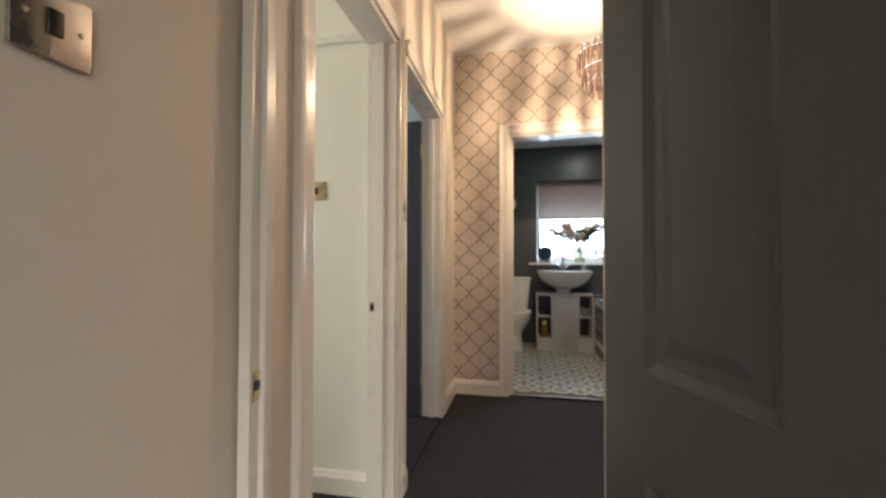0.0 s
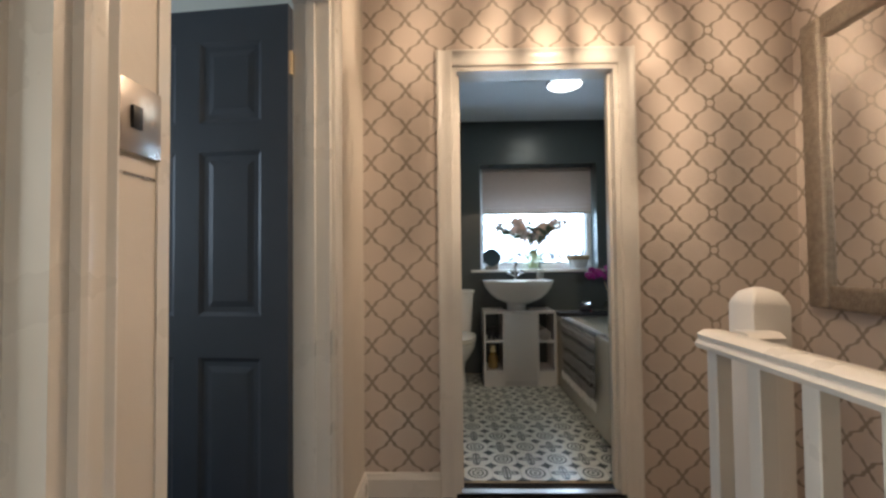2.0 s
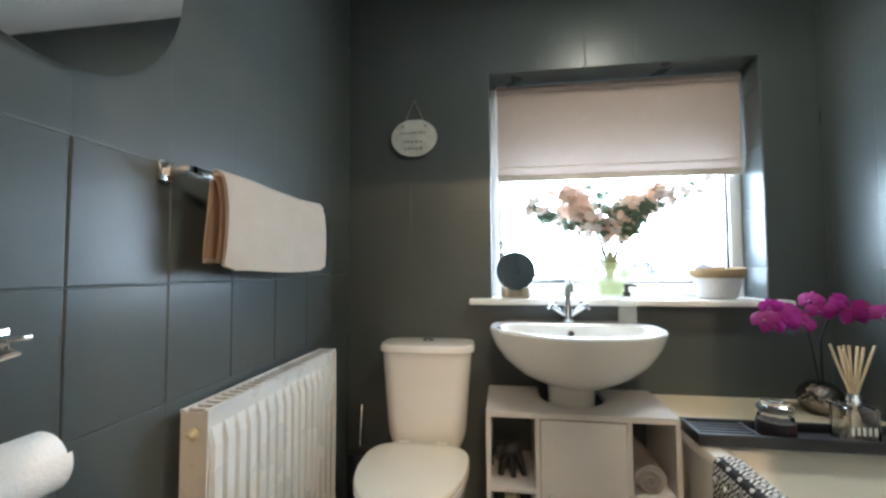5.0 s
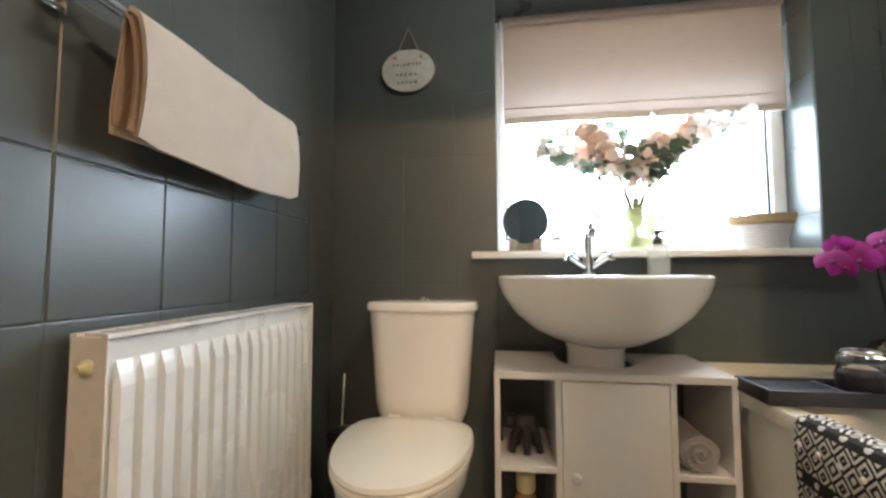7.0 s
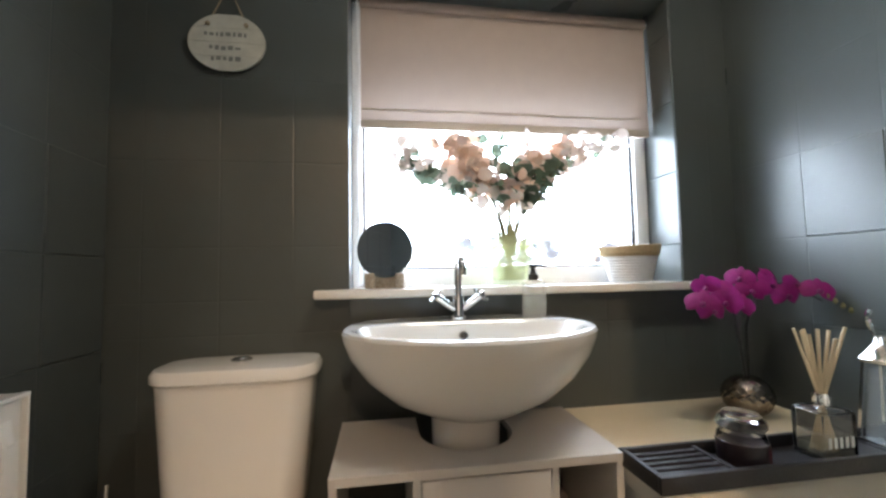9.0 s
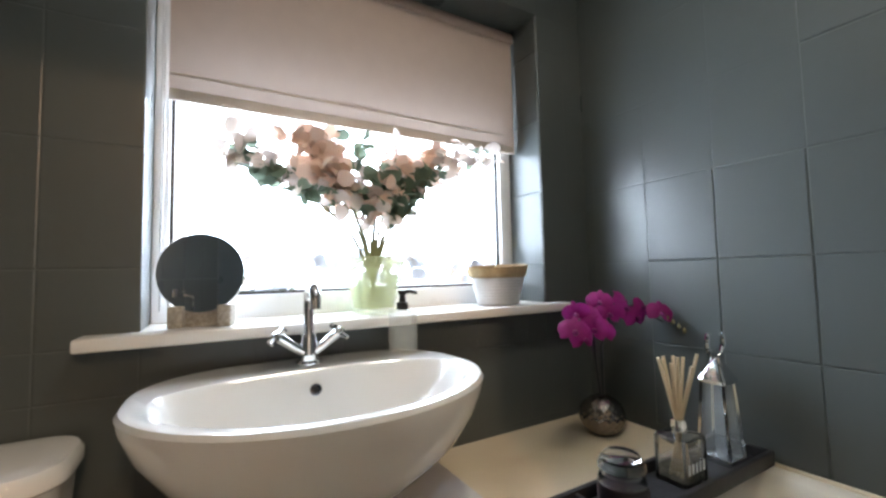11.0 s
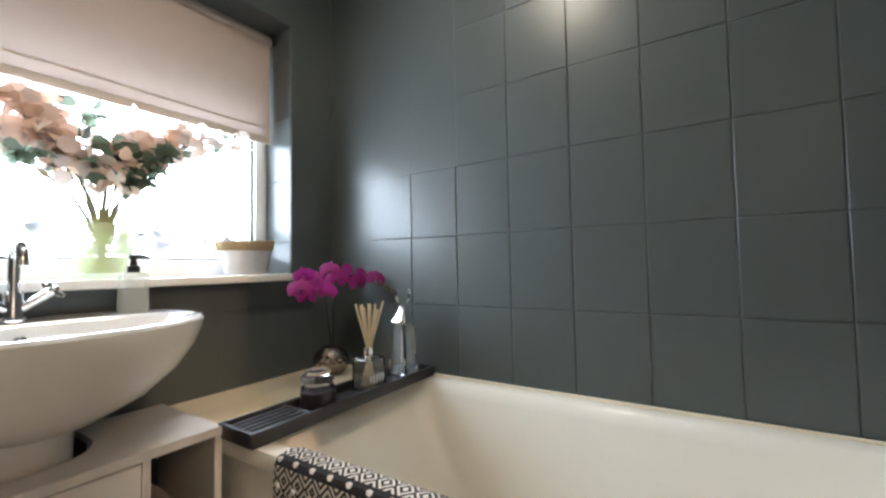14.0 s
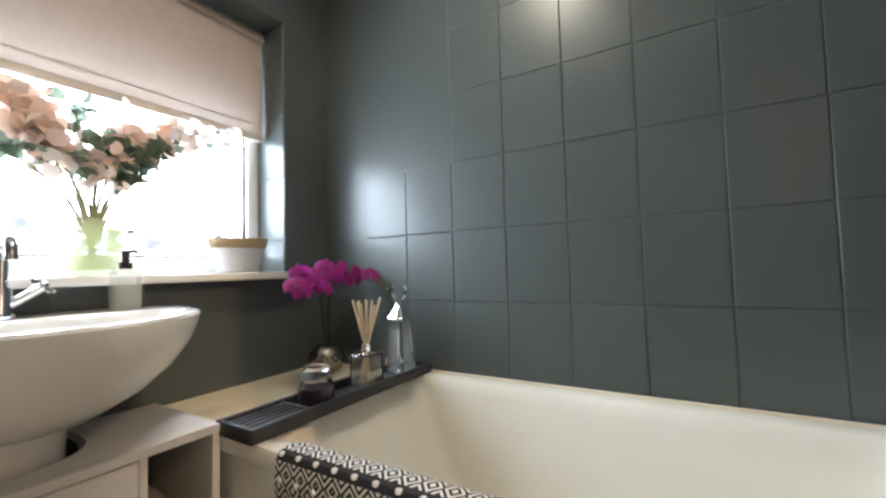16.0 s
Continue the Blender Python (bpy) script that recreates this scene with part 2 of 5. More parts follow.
line = g.f("MINIMUM", g.f("MAXIMUM", g.f("MULTIPLY", line, 2.6), 0.0), 1.0)
zoff = g.f("MULTIPLY", g.f("SUBTRACT", v, g.f("ROUND", v)), 0.1725)
xoff = g.f("SUBTRACT", px, 0.933)
rd = g.f("SQRT", g.f("ADD", g.f("MULTIPLY", zoff, zoff), g.f("MULTIPLY", xoff, xoff)))
line = g.f("MULTIPLY", line, g.f("GREATER_THAN", rd, 0.016))
line = g.f("MAXIMUM", line, g.f("LESS_THAN", g.f("ABSOLUTE", g.f("SUBTRACT", rd, 0.0195)), 0.0038))
g.L.new(g.mix(line, ground_colour, (0.345, 0.295, 0.24)), bsdf.inputs["Base Color"])
g.L.new(g.f("MULTIPLY", line, 0.35), bsdf.inputs["Metallic"])

# patterned floor tile: rings on one, quatrefoil on the next
TILE = 0.145
M_FLOORTILE = mat("patterned_floor_tile", (0.64, 0.64, 0.57), 0.32, vary=0.2, scale=14, bump=0.04, fine=80)
g = G(M_FLOORTILE)
bsdf, ground_colour = g.base()
px, py, pz = g.xyz()
ix = g.f("DIVIDE", g.f("ADD", px, 0.67), TILE)
iy = g.f("DIVIDE", g.f("ADD", py, -3.215), TILE)
fx = g.f("SUBTRACT", g.f("FRACT", ix), 0.5)
fy = g.f("SUBTRACT", g.f("FRACT", iy), 0.5)
odd = g.f("MODULO", g.f("ADD", g.f("FLOOR", ix), g.f("FLOOR", iy)), 2)
r = g.f("SQRT", g.f("ADD", g.f("MULTIPLY", fx, fx), g.f("MULTIPLY", fy, fy)))
ang = g.f("ARCTAN2", fy, fx)
ring = g.f("GREATER_THAN", g.f("SINE", g.f("MULTIPLY", r, 44)), 0.1)
rings = g.f("MULTIPLY", ring, g.f("LESS_THAN", r, 0.43))
petal = g.f("LESS_THAN", g.f("ABSOLUTE", g.f("SUBTRACT", r, g.f("ADD", 0.27, g.f("MULTIPLY", g.f("COSINE", g.f("MULTIPLY", ang, 4)), 0.13)))), 0.055)
cross = g.f("LESS_THAN", g.f("MINIMUM", g.f("ABSOLUTE", fx), g.f("ABSOLUTE", fy)), 0.035)
star = g.f("MAXIMUM", petal, g.f("MULTIPLY", cross, g.f("LESS_THAN", r, 0.45)))
corner = g.f("GREATER_THAN", r, 0.56)
pick = g.f("ADD", g.f("MULTIPLY", rings, odd), g.f("MULTIPLY", star, g.f("SUBTRACT", 1, odd)))
pick = g.f("MINIMUM", g.f("MAXIMUM", pick, corner), 1)
g.L.new(g.mix(pick, ground_colour, (0.035, 0.048, 0.043)), bsdf.inputs["Base Color"])

# black and white woven throw, pattern laid by the cloth's own coordinates
M_THROW = mat("black_white_woven_cotton", (0.012, 0.011, 0.012), 0.95, vary=0.2, scale=30, bump=0.5, fine=500)
g = G(M_THROW)
bsdf, ground_colour = g.base()
uvn = g.N.new("ShaderNodeUVMap")
tu, tv, _ = g.xyz(uvn.outputs[0])
du = g.f("PINGPONG", g.f("DIVIDE", tu, 0.043), 0.5)
dv = g.f("PINGPONG", g.f("DIVIDE", tv, 0.048), 0.5)
dia = g.f("ADD", du, dv)
zig = g.f("GREATER_THAN", g.f("SINE", g.f("MULTIPLY", dia, 20)), 0.15)
band = g.f("FRACT", g.f("DIVIDE", tv, 0.11))
solid = g.f("LESS_THAN", g.f("ABSOLUTE", g.f("SUBTRACT", band, 0.5)), 0.12)
dots = g.f("LESS_THAN", g.f("ADD", g.f("POWER", g.f("SUBTRACT", g.f("FRACT", g.f("DIVIDE", tu, 0.05)), 0.5), 2), g.f("MULTIPLY", g.f("POWER", g.f("SUBTRACT", band, 0.5), 2), 6)), 0.02)
white = g.f("MAXIMUM", g.f("MULTIPLY", zig, g.f("SUBTRACT", 1, solid)), g.f("MULTIPLY", dots, solid))
g.L.new(g.mix(white, ground_colour, (0.70, 0.66, 0.60)), bsdf.inputs["Base Color"])

# ---- building helpers ----
BASE = {}


def box(bm, x0, y0, z0, x1, y1, z1):
    """A box between two corners."""
    vs = [bm.verts.new((x, y, z)) for z in (z0, z1) for x, y in ((x0, y0), (x1, y0), (x1, y1), (x0, y1))]
    for f in ((3, 2, 1, 0), (4, 5, 6, 7), (0, 1, 5, 4), (1, 2, 6, 5), (2, 3, 7, 6), (3, 0, 4, 7)):
        bm.faces.new([vs[i] for i in f])
    return vs


def rbox(bm, x0, y0, z0, x1, y1, z1, r=0.004, seg=2):
    """A box with rounded edges."""
    t = bmesh.new()
    box(t, x0, y0, z0, x1, y1, z1)
    bmesh.ops.bevel(t, geom=t.edges[:], offset=r, segments=seg, affect="EDGES", profile=0.5)
    merge(bm, t)


def merge(bm, t, m=None):
    if m is not None:
        t.transform(m)
    me = bpy.data.meshes.new("tmp")
    t.to_mesh(me)
    t.free()
    bm.from_mesh(me)
    bpy.data.meshes.remove(me)


def rings(bm, loops, cap0=True, cap1=True, closed=True):
    """Skin through loops of points of equal count."""
    vs = [[bm.verts.new(p) for p in lp] for lp in loops]
    n = len(vs[0])
    for a, b in zip(vs, vs[1:]):
        for i in range(n if closed else n - 1):
            j = (i + 1) % n
            bm.faces.new((a[i], a[j], b[j], b[i]))
    if cap0:
        bm.faces.new(vs[0][::-1])
    if cap1:
        bm.faces.new(vs[-1])
    return vs


def lathe(bm, profile, x=0, y=0, z=0, seg=28, cap0=True, cap1=True, ax=1.0, ay=1.0):
    rings(bm, [[(x + ax * r * math.cos(2 * math.pi * i / seg), y + ay * r * math.sin(2 * math.pi * i / seg), z + h) for i in range(seg)] for r, h in profile], cap0, cap1)


def tube(bm, pts, radius, seg=8, flat=1.0):
    """A round bar along points; radius may be a list."""
    pts = [Vector(p) for p in pts]
    loops, side = [], None
    for i, p in enumerate(pts):
        d = (pts[min(i + 1, len(pts) - 1)] - pts[max(i - 1, 0)]).normalized()
        if side is None:
            side = d.orthogonal().normalized()
        side = (side - d * side.dot(d)).normalized()
        up = d.cross(side)
        r = radius[i] if isinstance(radius, (list, tuple)) else radius
        loops.append([p + side * r * math.cos(2 * math.pi * k / seg) + up * r * flat * math.sin(2 * math.pi * k / seg) for k in range(seg)])
    rings(bm, loops)


def arc(centre, r, a0, a1, n, plane="xz"):
    out = []
    for i in range(n + 1):
        a = radians(a0 + (a1 - a0) * i / n)
        p, q = r * math.cos(a), r * math.sin(a)
        x, y, z = centre
        out.append({"xz": (x + p, y, z + q), "yz": (x, y + p, z + q), "xy": (x + p, y + q, z)}[plane])
    return out


def link(name, bm, material, origin, smooth):
    bmesh.ops.recalc_face_normals(bm, faces=bm.faces[:])
    bm.transform(Matrix.Translation(-Vector(origin)))
    me = bpy.data.meshes.new(name)
    bm.to_mesh(me)
    bm.free()
    for m in material if isinstance(material, (list, tuple)) else (material,):
        me.materials.append(m)
    if smooth:
        for p in me.polygons:
            p.use_smooth = True
        me.set_sharp_from_angle(angle=radians(38))
    return new(name, me)


def thing(name, at, label, category, group=""):
    """An Empty at the base of a thing, for its parts."""
    ob = new(name)
    ob.empty_display_size = 0.05
    ob.location = at
    BASE[ob.name] = Vector(at)
    return tagged(ob, label, category, group)


def part(name, bm, material, parent, label="", smooth=True):
    """One mesh under a thing or part; the bmesh is in world places."""
    at = BASE[parent.name]
    ob = link(name, bm, material, at, smooth)
    ob.parent = parent
    BASE[ob.name] = at
    return tagged(ob, label)


def single(name, bm, material, at, label, category, group="", smooth=True):
    """A thing that is one mesh."""
    ob = link(name, bm, material, at, smooth)
    ob.location = at
    BASE[ob.name] = Vector(at)
    return tagged(ob, label, category, group)


def structure(name, bm, material, label, category, smooth=False):
    ob = link(name, bm, material, (0, 0, 0), smooth)
    BASE[ob.name] = Vector((0, 0, 0))
    return tagged(ob, label, category, kind="structure")


def boxes(*spec):
    bm = bmesh.new()
    for s in spec:
        box(bm, *s)
    return bm


def paint_faces(ob, test, index):
    for p in ob.data.polygons:
        if test(p.normal, p.center):
            p.material_index = index


# ---- structure ----
H1, H2 = 2.66, 2.42      # landing and bathroom ceilings
XL, XR = -0.70, 1.32     # landing side walls
YN = 3.10                # landing face of the bathroom wall
BL, BR, BN, BS = -0.67, 1.318, 5.115, 3.215

structure("floor_landing", boxes((-0.7, -1.4, -0.25, 0.5, 3.215, -0.012), (0.5, -1.4, -0.25, 1.32, 0.68, -0.012), (0.5, 2.34, -0.25, 0.54, 3.1, -0.012)), M_CARPET, "dark grey fitted carpet on the landing", "floor")
structure("floor_side_rooms", boxes((-3.3, -1.4, -0.25, -0.7, 3.215, 0)), M_CARPET, "dark grey fitted carpet in the side rooms", "floor")
floor_bath = structure("floor_bathroom", boxes((-0.8, 3.215, -0.25, 1.45, 5.4, -0.004)), M_LEDGE, "pale grout bed under patterned bathroom tiles", "floor")
structure("ceiling_landing", boxes((-3.4, -1.5, H1, 1.45, 3.16, H1 + 0.1)), M_CEIL, "white painted landing ceiling", "ceiling")
structure("ceiling_bathroom", boxes((-0.8, 3.16, H2, 1.45, 5.4, H2 + 0.1)), M_CEIL, "white painted bathroom ceiling", "ceiling")

DX0, DX1, DH = -0.272, 0.507, 2.0
wall = structure("wall_north", boxes((-0.82, YN, -2.9, DX0, BS, H1), (DX1, YN, -2.9, 1.45, BS, H1), (DX0, YN, DH, DX1, BS, H1), (DX0, YN, -2.9, DX1, BS, -0.25)),
                 (M_DARK, M_PAPERWALL), "landing wall with beige ogee trellis wallpaper", "wall")
paint_faces(wall, lambda n, c: n.y < -0.5, 1)
wall = structure("wall_east", boxes((1.32, -1.5, -2.9, 1.45, 3.1, H1)), M_PAPERWALL, "stairwell wall with beige ogee trellis wallpaper", "wall")
structure("wall_west", boxes((-0.82, -1.5, 0, XL, 0.88, H1), (-0.82, 1.61, 0, XL, 1.745, H1), (-0.82, 2.58, 0, XL, YN, H1), (-0.82, 0.88, DH, XL, 1.61, H1), (-0.82, 1.745, DH, XL, 2.58, H1)),
          M_CREAM, "cream painted landing wall with two doorways", "wall")
structure("wall_front_room", boxes((0.015, 0.61, -0.25, 1.32, 0.68, H1), (-0.69, 0.61, DH, 0.015, 0.68, H1), (-0.69, 0.4, -2.9, 1.32, 0.55, -0.25)), M_CREAM, "cream painted wall of the front room", "wall")
# The opening is made up, to let in the front room fill.
structure("wall_south", boxes((-3.4, -1.5, -0.2, -0.45, -1.4, H1), (0.85, -1.5, -0.2, 1.45, -1.4, H1), (-0.45, -1.5, -0.2, 0.85, -1.4, 0.9), (-0.45, -1.5, 2.1, 0.85, -1.4, H1)), M_CREAM, "plain cream wall behind the start with an added lamp opening", "wall")
structure("wall_bedroom", boxes((-3.3, 1.63, 0, -0.825, 1.735, H1)), M_WHITEWALL, "off-white bedroom wall with a picture rail", "wall")
structure("wall_side_rooms", boxes((-3.4, -1.4, -0.2, -3.3, 3.3, H1), (-3.3, 3.1, 0, -0.82, 3.2, H1)), M_WHITEWALL, "off-white outer wall of the side rooms", "wall")
structure("wall_stairwell", boxes((-0.7, 0.67, -2.9, 0.5, 3.1, -0.25), (0.5, 0.55, -3.0, 1.32, 3.1, -2.9)), M_CREAM, "cream stairwell side and hall floor below", "wall")

structure("wall_bath_end", boxes((1.212, BS - 0.001, 0, BR + 0.002, 3.266, H2)), M_TILE, "dark painted return at the end of the bath", "wall")
structure("wall_bathroom_west", boxes((-0.8, BS, 0, BL - 0.003, 5.4, H2)), M_DARK, "dark grey-green painted tiled wall", "wall")
structure("wall_bathroom_east", boxes((BR + 0.003, BS, 0, 1.45, 5.4, H2)), M_DARK, "dark grey-green painted tiled wall beside the bath", "wall")
WX0, WX1, WZ0, WZ1 = -0.01, 1.107, 0.96, 2.0
structure("wall_window", boxes((-0.8, BN + 0.003, 0, WX0, 5.4, H2), (WX1, BN + 0.003, 0, 1.45, 5.4, H2), (WX0, BN + 0.003, 0, WX1, 5.4, WZ0), (WX0, BN + 0.003, WZ1, WX1, 5.4, H2)),
          M_DARK, "dark grey-green painted tiled wall round the window", "wall")


def profile_x(bm, x0, x1, pts):
    """A moulding along x with a section of (y, z) points."""
    rings(bm, [[(x, y, z) for y, z in pts] for x in (x0, x1)])


def profile_y(bm, y0, y1, pts):
    rings(bm, [[(x, y, z) for x, z in pts] for y in (y0, y1)])


SK = [(0, -0.015), (0.018, -0.015), (0.018, 0.072), (0.012, 0.084), (0.009, 0.096), (0, 0.099)]
bm = bmesh.new()
profile_x(bm, -0.70, DX0 - 0.075, [(YN - a, b) for a, b in SK])
profile_x(bm, DX1 + 0.075, 0.56, [(YN - a, b) for a, b in SK])
profile_y(bm, 2.658, YN, [(XL + a, b) for a, b in SK])
profile_y(bm, 1.66, 1.742, [(XL + a, b) for a, b in SK])
structure("baseboard_landing", bm, M_GLOSS, "white gloss moulded skirting board", "skirting board")
bm = bmesh.new()
profile_x(bm, -3.3, -0.83, [(1.628 - a, b) for a, b in SK])
structure("baseboard_bedroom", bm, M_GLOSS, "white gloss skirting board in the bedroom", "skirting board")
bm = bmesh.new()
profile_x(bm, -3.3, -0.83, [(1.628, 2.02), (1.61, 2.02), (1.60, 2.035), (1.61, 2.05), (1.628, 2.06)])
structure("trim_picture_rail", bm, M_WHITEWALL, "painted picture rail on the bedroom wall", "picture rail")

AR = [(0, 0), (0.016, 0), (0.018, 0.012), (0.013, 0.03), (0.015, 0.055), (0.022, 0.066), (0.02, 0.075), (0, 0.075)]


def door_trim(name, axis, face, out, a0, a1, top, depth, label, wide=(1, 1)):
    """Architrave and lining of an opening; axis x or y along the wall, out: the way the face looks."""
    holder = tagged(new(name), label, "door frame", kind="structure")
    BASE[holder.name] = Vector((0, 0, 0))

    def put(bm, f):
        for vtx in bm.verts:
            s, o, z = vtx.co
            vtx.co = (s, face + out * o, z) if axis == "x" else (face + out * o, s, z)
        return f

    for nm, pts in (("architrave_side", [(a0 - w * wide[0], o) for o, w in AR]), ("architrave_side", [(a1 + w * wide[1], o) for o, w in AR])):
        if pts[0][0] == pts[-2][0]:
            continue
        bm = bmesh.new()
        rings(bm, [[(s, o, z) for s, o in pts] for z in (-0.015, top + 0.075)])
        put(bm, 0)
        part(nm, bm, M_GLOSS, holder)
    bm = bmesh.new()
    rings(bm, [[(s, o, top + w) for o, w in AR] for s in (a0 + 0.001, a1 - 0.001)])
    put(bm, 0)
    part("architrave_head", bm, M_GLOSS, holder)
    for s0, s1 in ((a0 - 0.002, a0 + 0.022), (a1 - 0.022, a1 + 0.002)):
        bm = boxes((s0, -depth - 0.002, 0, s1, 0.003, top))
        q = (a0 + 0.02) if s0 < a0 else (a1 - 0.034)
        box(bm, q, -depth * 0.62, 0, q + 0.014, -depth * 0.38, top - 0.02)
        put(bm, 0)
        part("jamb", bm, M_GLOSS, holder)
    bm = boxes((a0 + 0.022, -depth - 0.002, top - 0.022, a1 - 0.022, 0.003, top + 0.002))
    put(bm, 0)
    part("head_lining", bm, M_GLOSS, holder)
    return holder


door_trim("trim_bathroom_door", "x", YN, -1, DX0, DX1, DH, 0.115, "cream gloss architrave round the bathroom doorway")
trim_bed = door_trim("trim_bedroom_door", "y", XL, 1, 0.88, 1.61, DH, 0.12, "white gloss architrave round the bedroom doorway", wide=(1, 0.6))
trim_box = door_trim("trim_box_room_door", "y", XL, 1, 1.745, 2.58, DH, 0.12, "white gloss architrave round the box room doorway", wide=(0, 1))
trim_front = door_trim("trim_front_room_door", "x", 0.68, 1, -0.69, 0.015, DH, 0.07, "white gloss architrave round the front room doorway")
structure("threshold", boxes((DX0 + 0.022, 3.095, 0.0, DX1 - 0.022, 3.13, 0.007)), M_STEEL, "thin metal threshold strip between carpet and tiles", "threshold")


def strike(parent, x, y, z, nx, ny):
    bm = bmesh.new()
    if nx:
        box(bm, x, y - 0.012, z - 0.03, x + 0.002 * nx, y + 0.012, z + 0.03)
    else:
        box(bm, x - 0.010, y, z - 0.02, x + 0.010, y + 0.002 * ny, z + 0.02)
    p = part("strike_plate", bm, M_BRASS, parent, "brass strike plate", smooth=False)
    # Black block, proud of the plate, stands in for the shade in the hole.
    bm = bmesh.new()
    if nx:
        box(bm, x + 0.002 * nx, y - 0.007, z - 0.009, x + 0.004 * nx, y + 0.007, z + 0.009)
    else:
        box(bm, x - 0.007, y + 0.002 * ny, z - 0.014, x + 0.009, y + 0.004 * ny, z + 0.012)
    part("latch_hole_dark", bm, M_BLACK, p, "black block for the shaded latch hole", smooth=False)


strike(trim_front, -0.668, 0.628, 0.80, 1, 0)
strike(trim_bed, -0.80, 1.588, 0.835, 0, -1)


# ---- doors ----
def panel_door(name, hinge, angle, width, material, label, handle_side=1, thick=0.036, height=1.955):
    """A six-panel leaf from its hinge; angle: direction of the leaf in the plan, degrees from +x."""
    root = thing(name, (0, 0, 0), label, "door")
    rows = [(0.21, 0.76), (0.90, 1.46), (1.56, 1.84)]
    cols = [(0.095, width / 2 - 0.045), (width / 2 + 0.045, width - 0.095)]
    bm = bmesh.new()
    h = thick / 2
    core = h - 0.009
    box(bm, 0.05, -core, 0.1, width - 0.05, core, height - 0.05)
    xs = [0, cols[0][0], cols[0][1], cols[1][0], cols[1][1], width]
    for a, b in ((0, 1), (2, 3), (4, 5)):
        box(bm, xs[a], -h, 0.008, xs[b], h, height)
    zs = [0.008, rows[0][0], rows[0][1], rows[1][0], rows[1][1], rows[2][0], rows[2][1], height]
    for c0, c1 in cols:
        for a, b in ((0, 1), (2, 3), (4, 5), (6, 7)):
            box(bm, c0, -h, zs[a], c1, h, zs[b])
    m = Matrix.Translation(hinge) @ Matrix.Rotation(radians(angle), 4, "Z")
    bm.transform(m)
    leaf = part("leaf", bm, material, root, smooth=False)
    for c0, c1 in cols:
        for r0, r1 in rows:
            bm = bmesh.new()
            for s in (-1, 1):
                lps = []
                for inset, o in ((0.0, h - 0.001), (0.014, core + 0.001), (0.03, core + 0.001), (0.05, h - 0.003)):
                    lps.append([(x, s * o, z) for x, z in ((c0 + inset, r0 + inset), (c1 - inset, r0 + inset), (c1 - inset, r1 - inset), (c0 + inset, r1 - inset))])
                rings(bm, lps, cap0=False)
            bm.transform(m)
            part("panel", bm, material, leaf, smooth=False)
    for s in (-1, 1):
        bm = bmesh.new()
        t = bmesh.new()
        lathe(t, [(0.026, 0), (0.026, 0.006), (0.02, 0.01), (0.011, 0.012), (0.010, 0.04)], seg=20)
        merge(bm, t, Matrix.Translation((width - 0.055, s * h, 0.985)) @ Matrix.Rotation(radians(-90 * s), 4, "X"))
        y = s * (h + 0.042)
        tube(bm, [(width - 0.055, s * (h + 0.03), 0.985), (width - 0.06, y, 0.985), (width - 0.09, y + 0.006 * s, 0.987), (width - 0.13, y, 0.982), (width - 0.165, y - 0.004 * s, 0.972)],
             [0.009, 0.0095, 0.0085, 0.008, 0.006], 10)
        bm.transform(m)
        part("door_handle", bm, M_CHROME, root, "chrome lever handle")
    for z in (0.2, 1.72):
        bm = bmesh.new()
        tube(bm, [(0, 0.0, z), (0, 0.0, z + 0.08)], 0.007, 8)
        box(bm, -0.004, -h - 0.002, z, 0.03, -h + 0.001, z + 0.08)
        bm.transform(m)
        part("hinge", bm, M_BRASS, root, "brass butt hinge")
    return root


panel_door("bathroom_door", (0.50, 3.243, 0), 1.2, 0.70, M_DOOR, "charcoal six-panel door standing open against the wall")
panel_door("front_room_door", (-0.012, 0.59, 0), -70, 0.66, M_DOOR, "charcoal six-panel door standing open beside the doorway")
panel_door("box_room_door", (-0.825, 2.54, 0), 175, 0.73, M_BEDDOOR, "slate grey six-panel door open into the box room")

# ---- bathroom tiles ----
def tile_mesh(w, h, deep=0.003):
    """A painted tile lying in xz, proud of its wall towards -y."""
    bm = bmesh.new()
    e = 0.003
    rings(bm, [[(a, 0, b) for a, b in ((0, 0), (w, 0), (w, h), (0, h))], [(a, -deep, b) for a, b in ((e, e), (w - e, e), (w - e, h - e), (e, h - e))]], cap0=False)
    bmesh.ops.recalc_face_normals(bm, faces=bm.faces[:])
    for f in bm.faces:
        if f.normal.y > 0.5:
            f.normal_flip()
    me = bpy.data.meshes.new("tile")
    bm.to_mesh(me)
    bm.free()
    me.materials.append(M_TILE)
    return me


TILES = {}


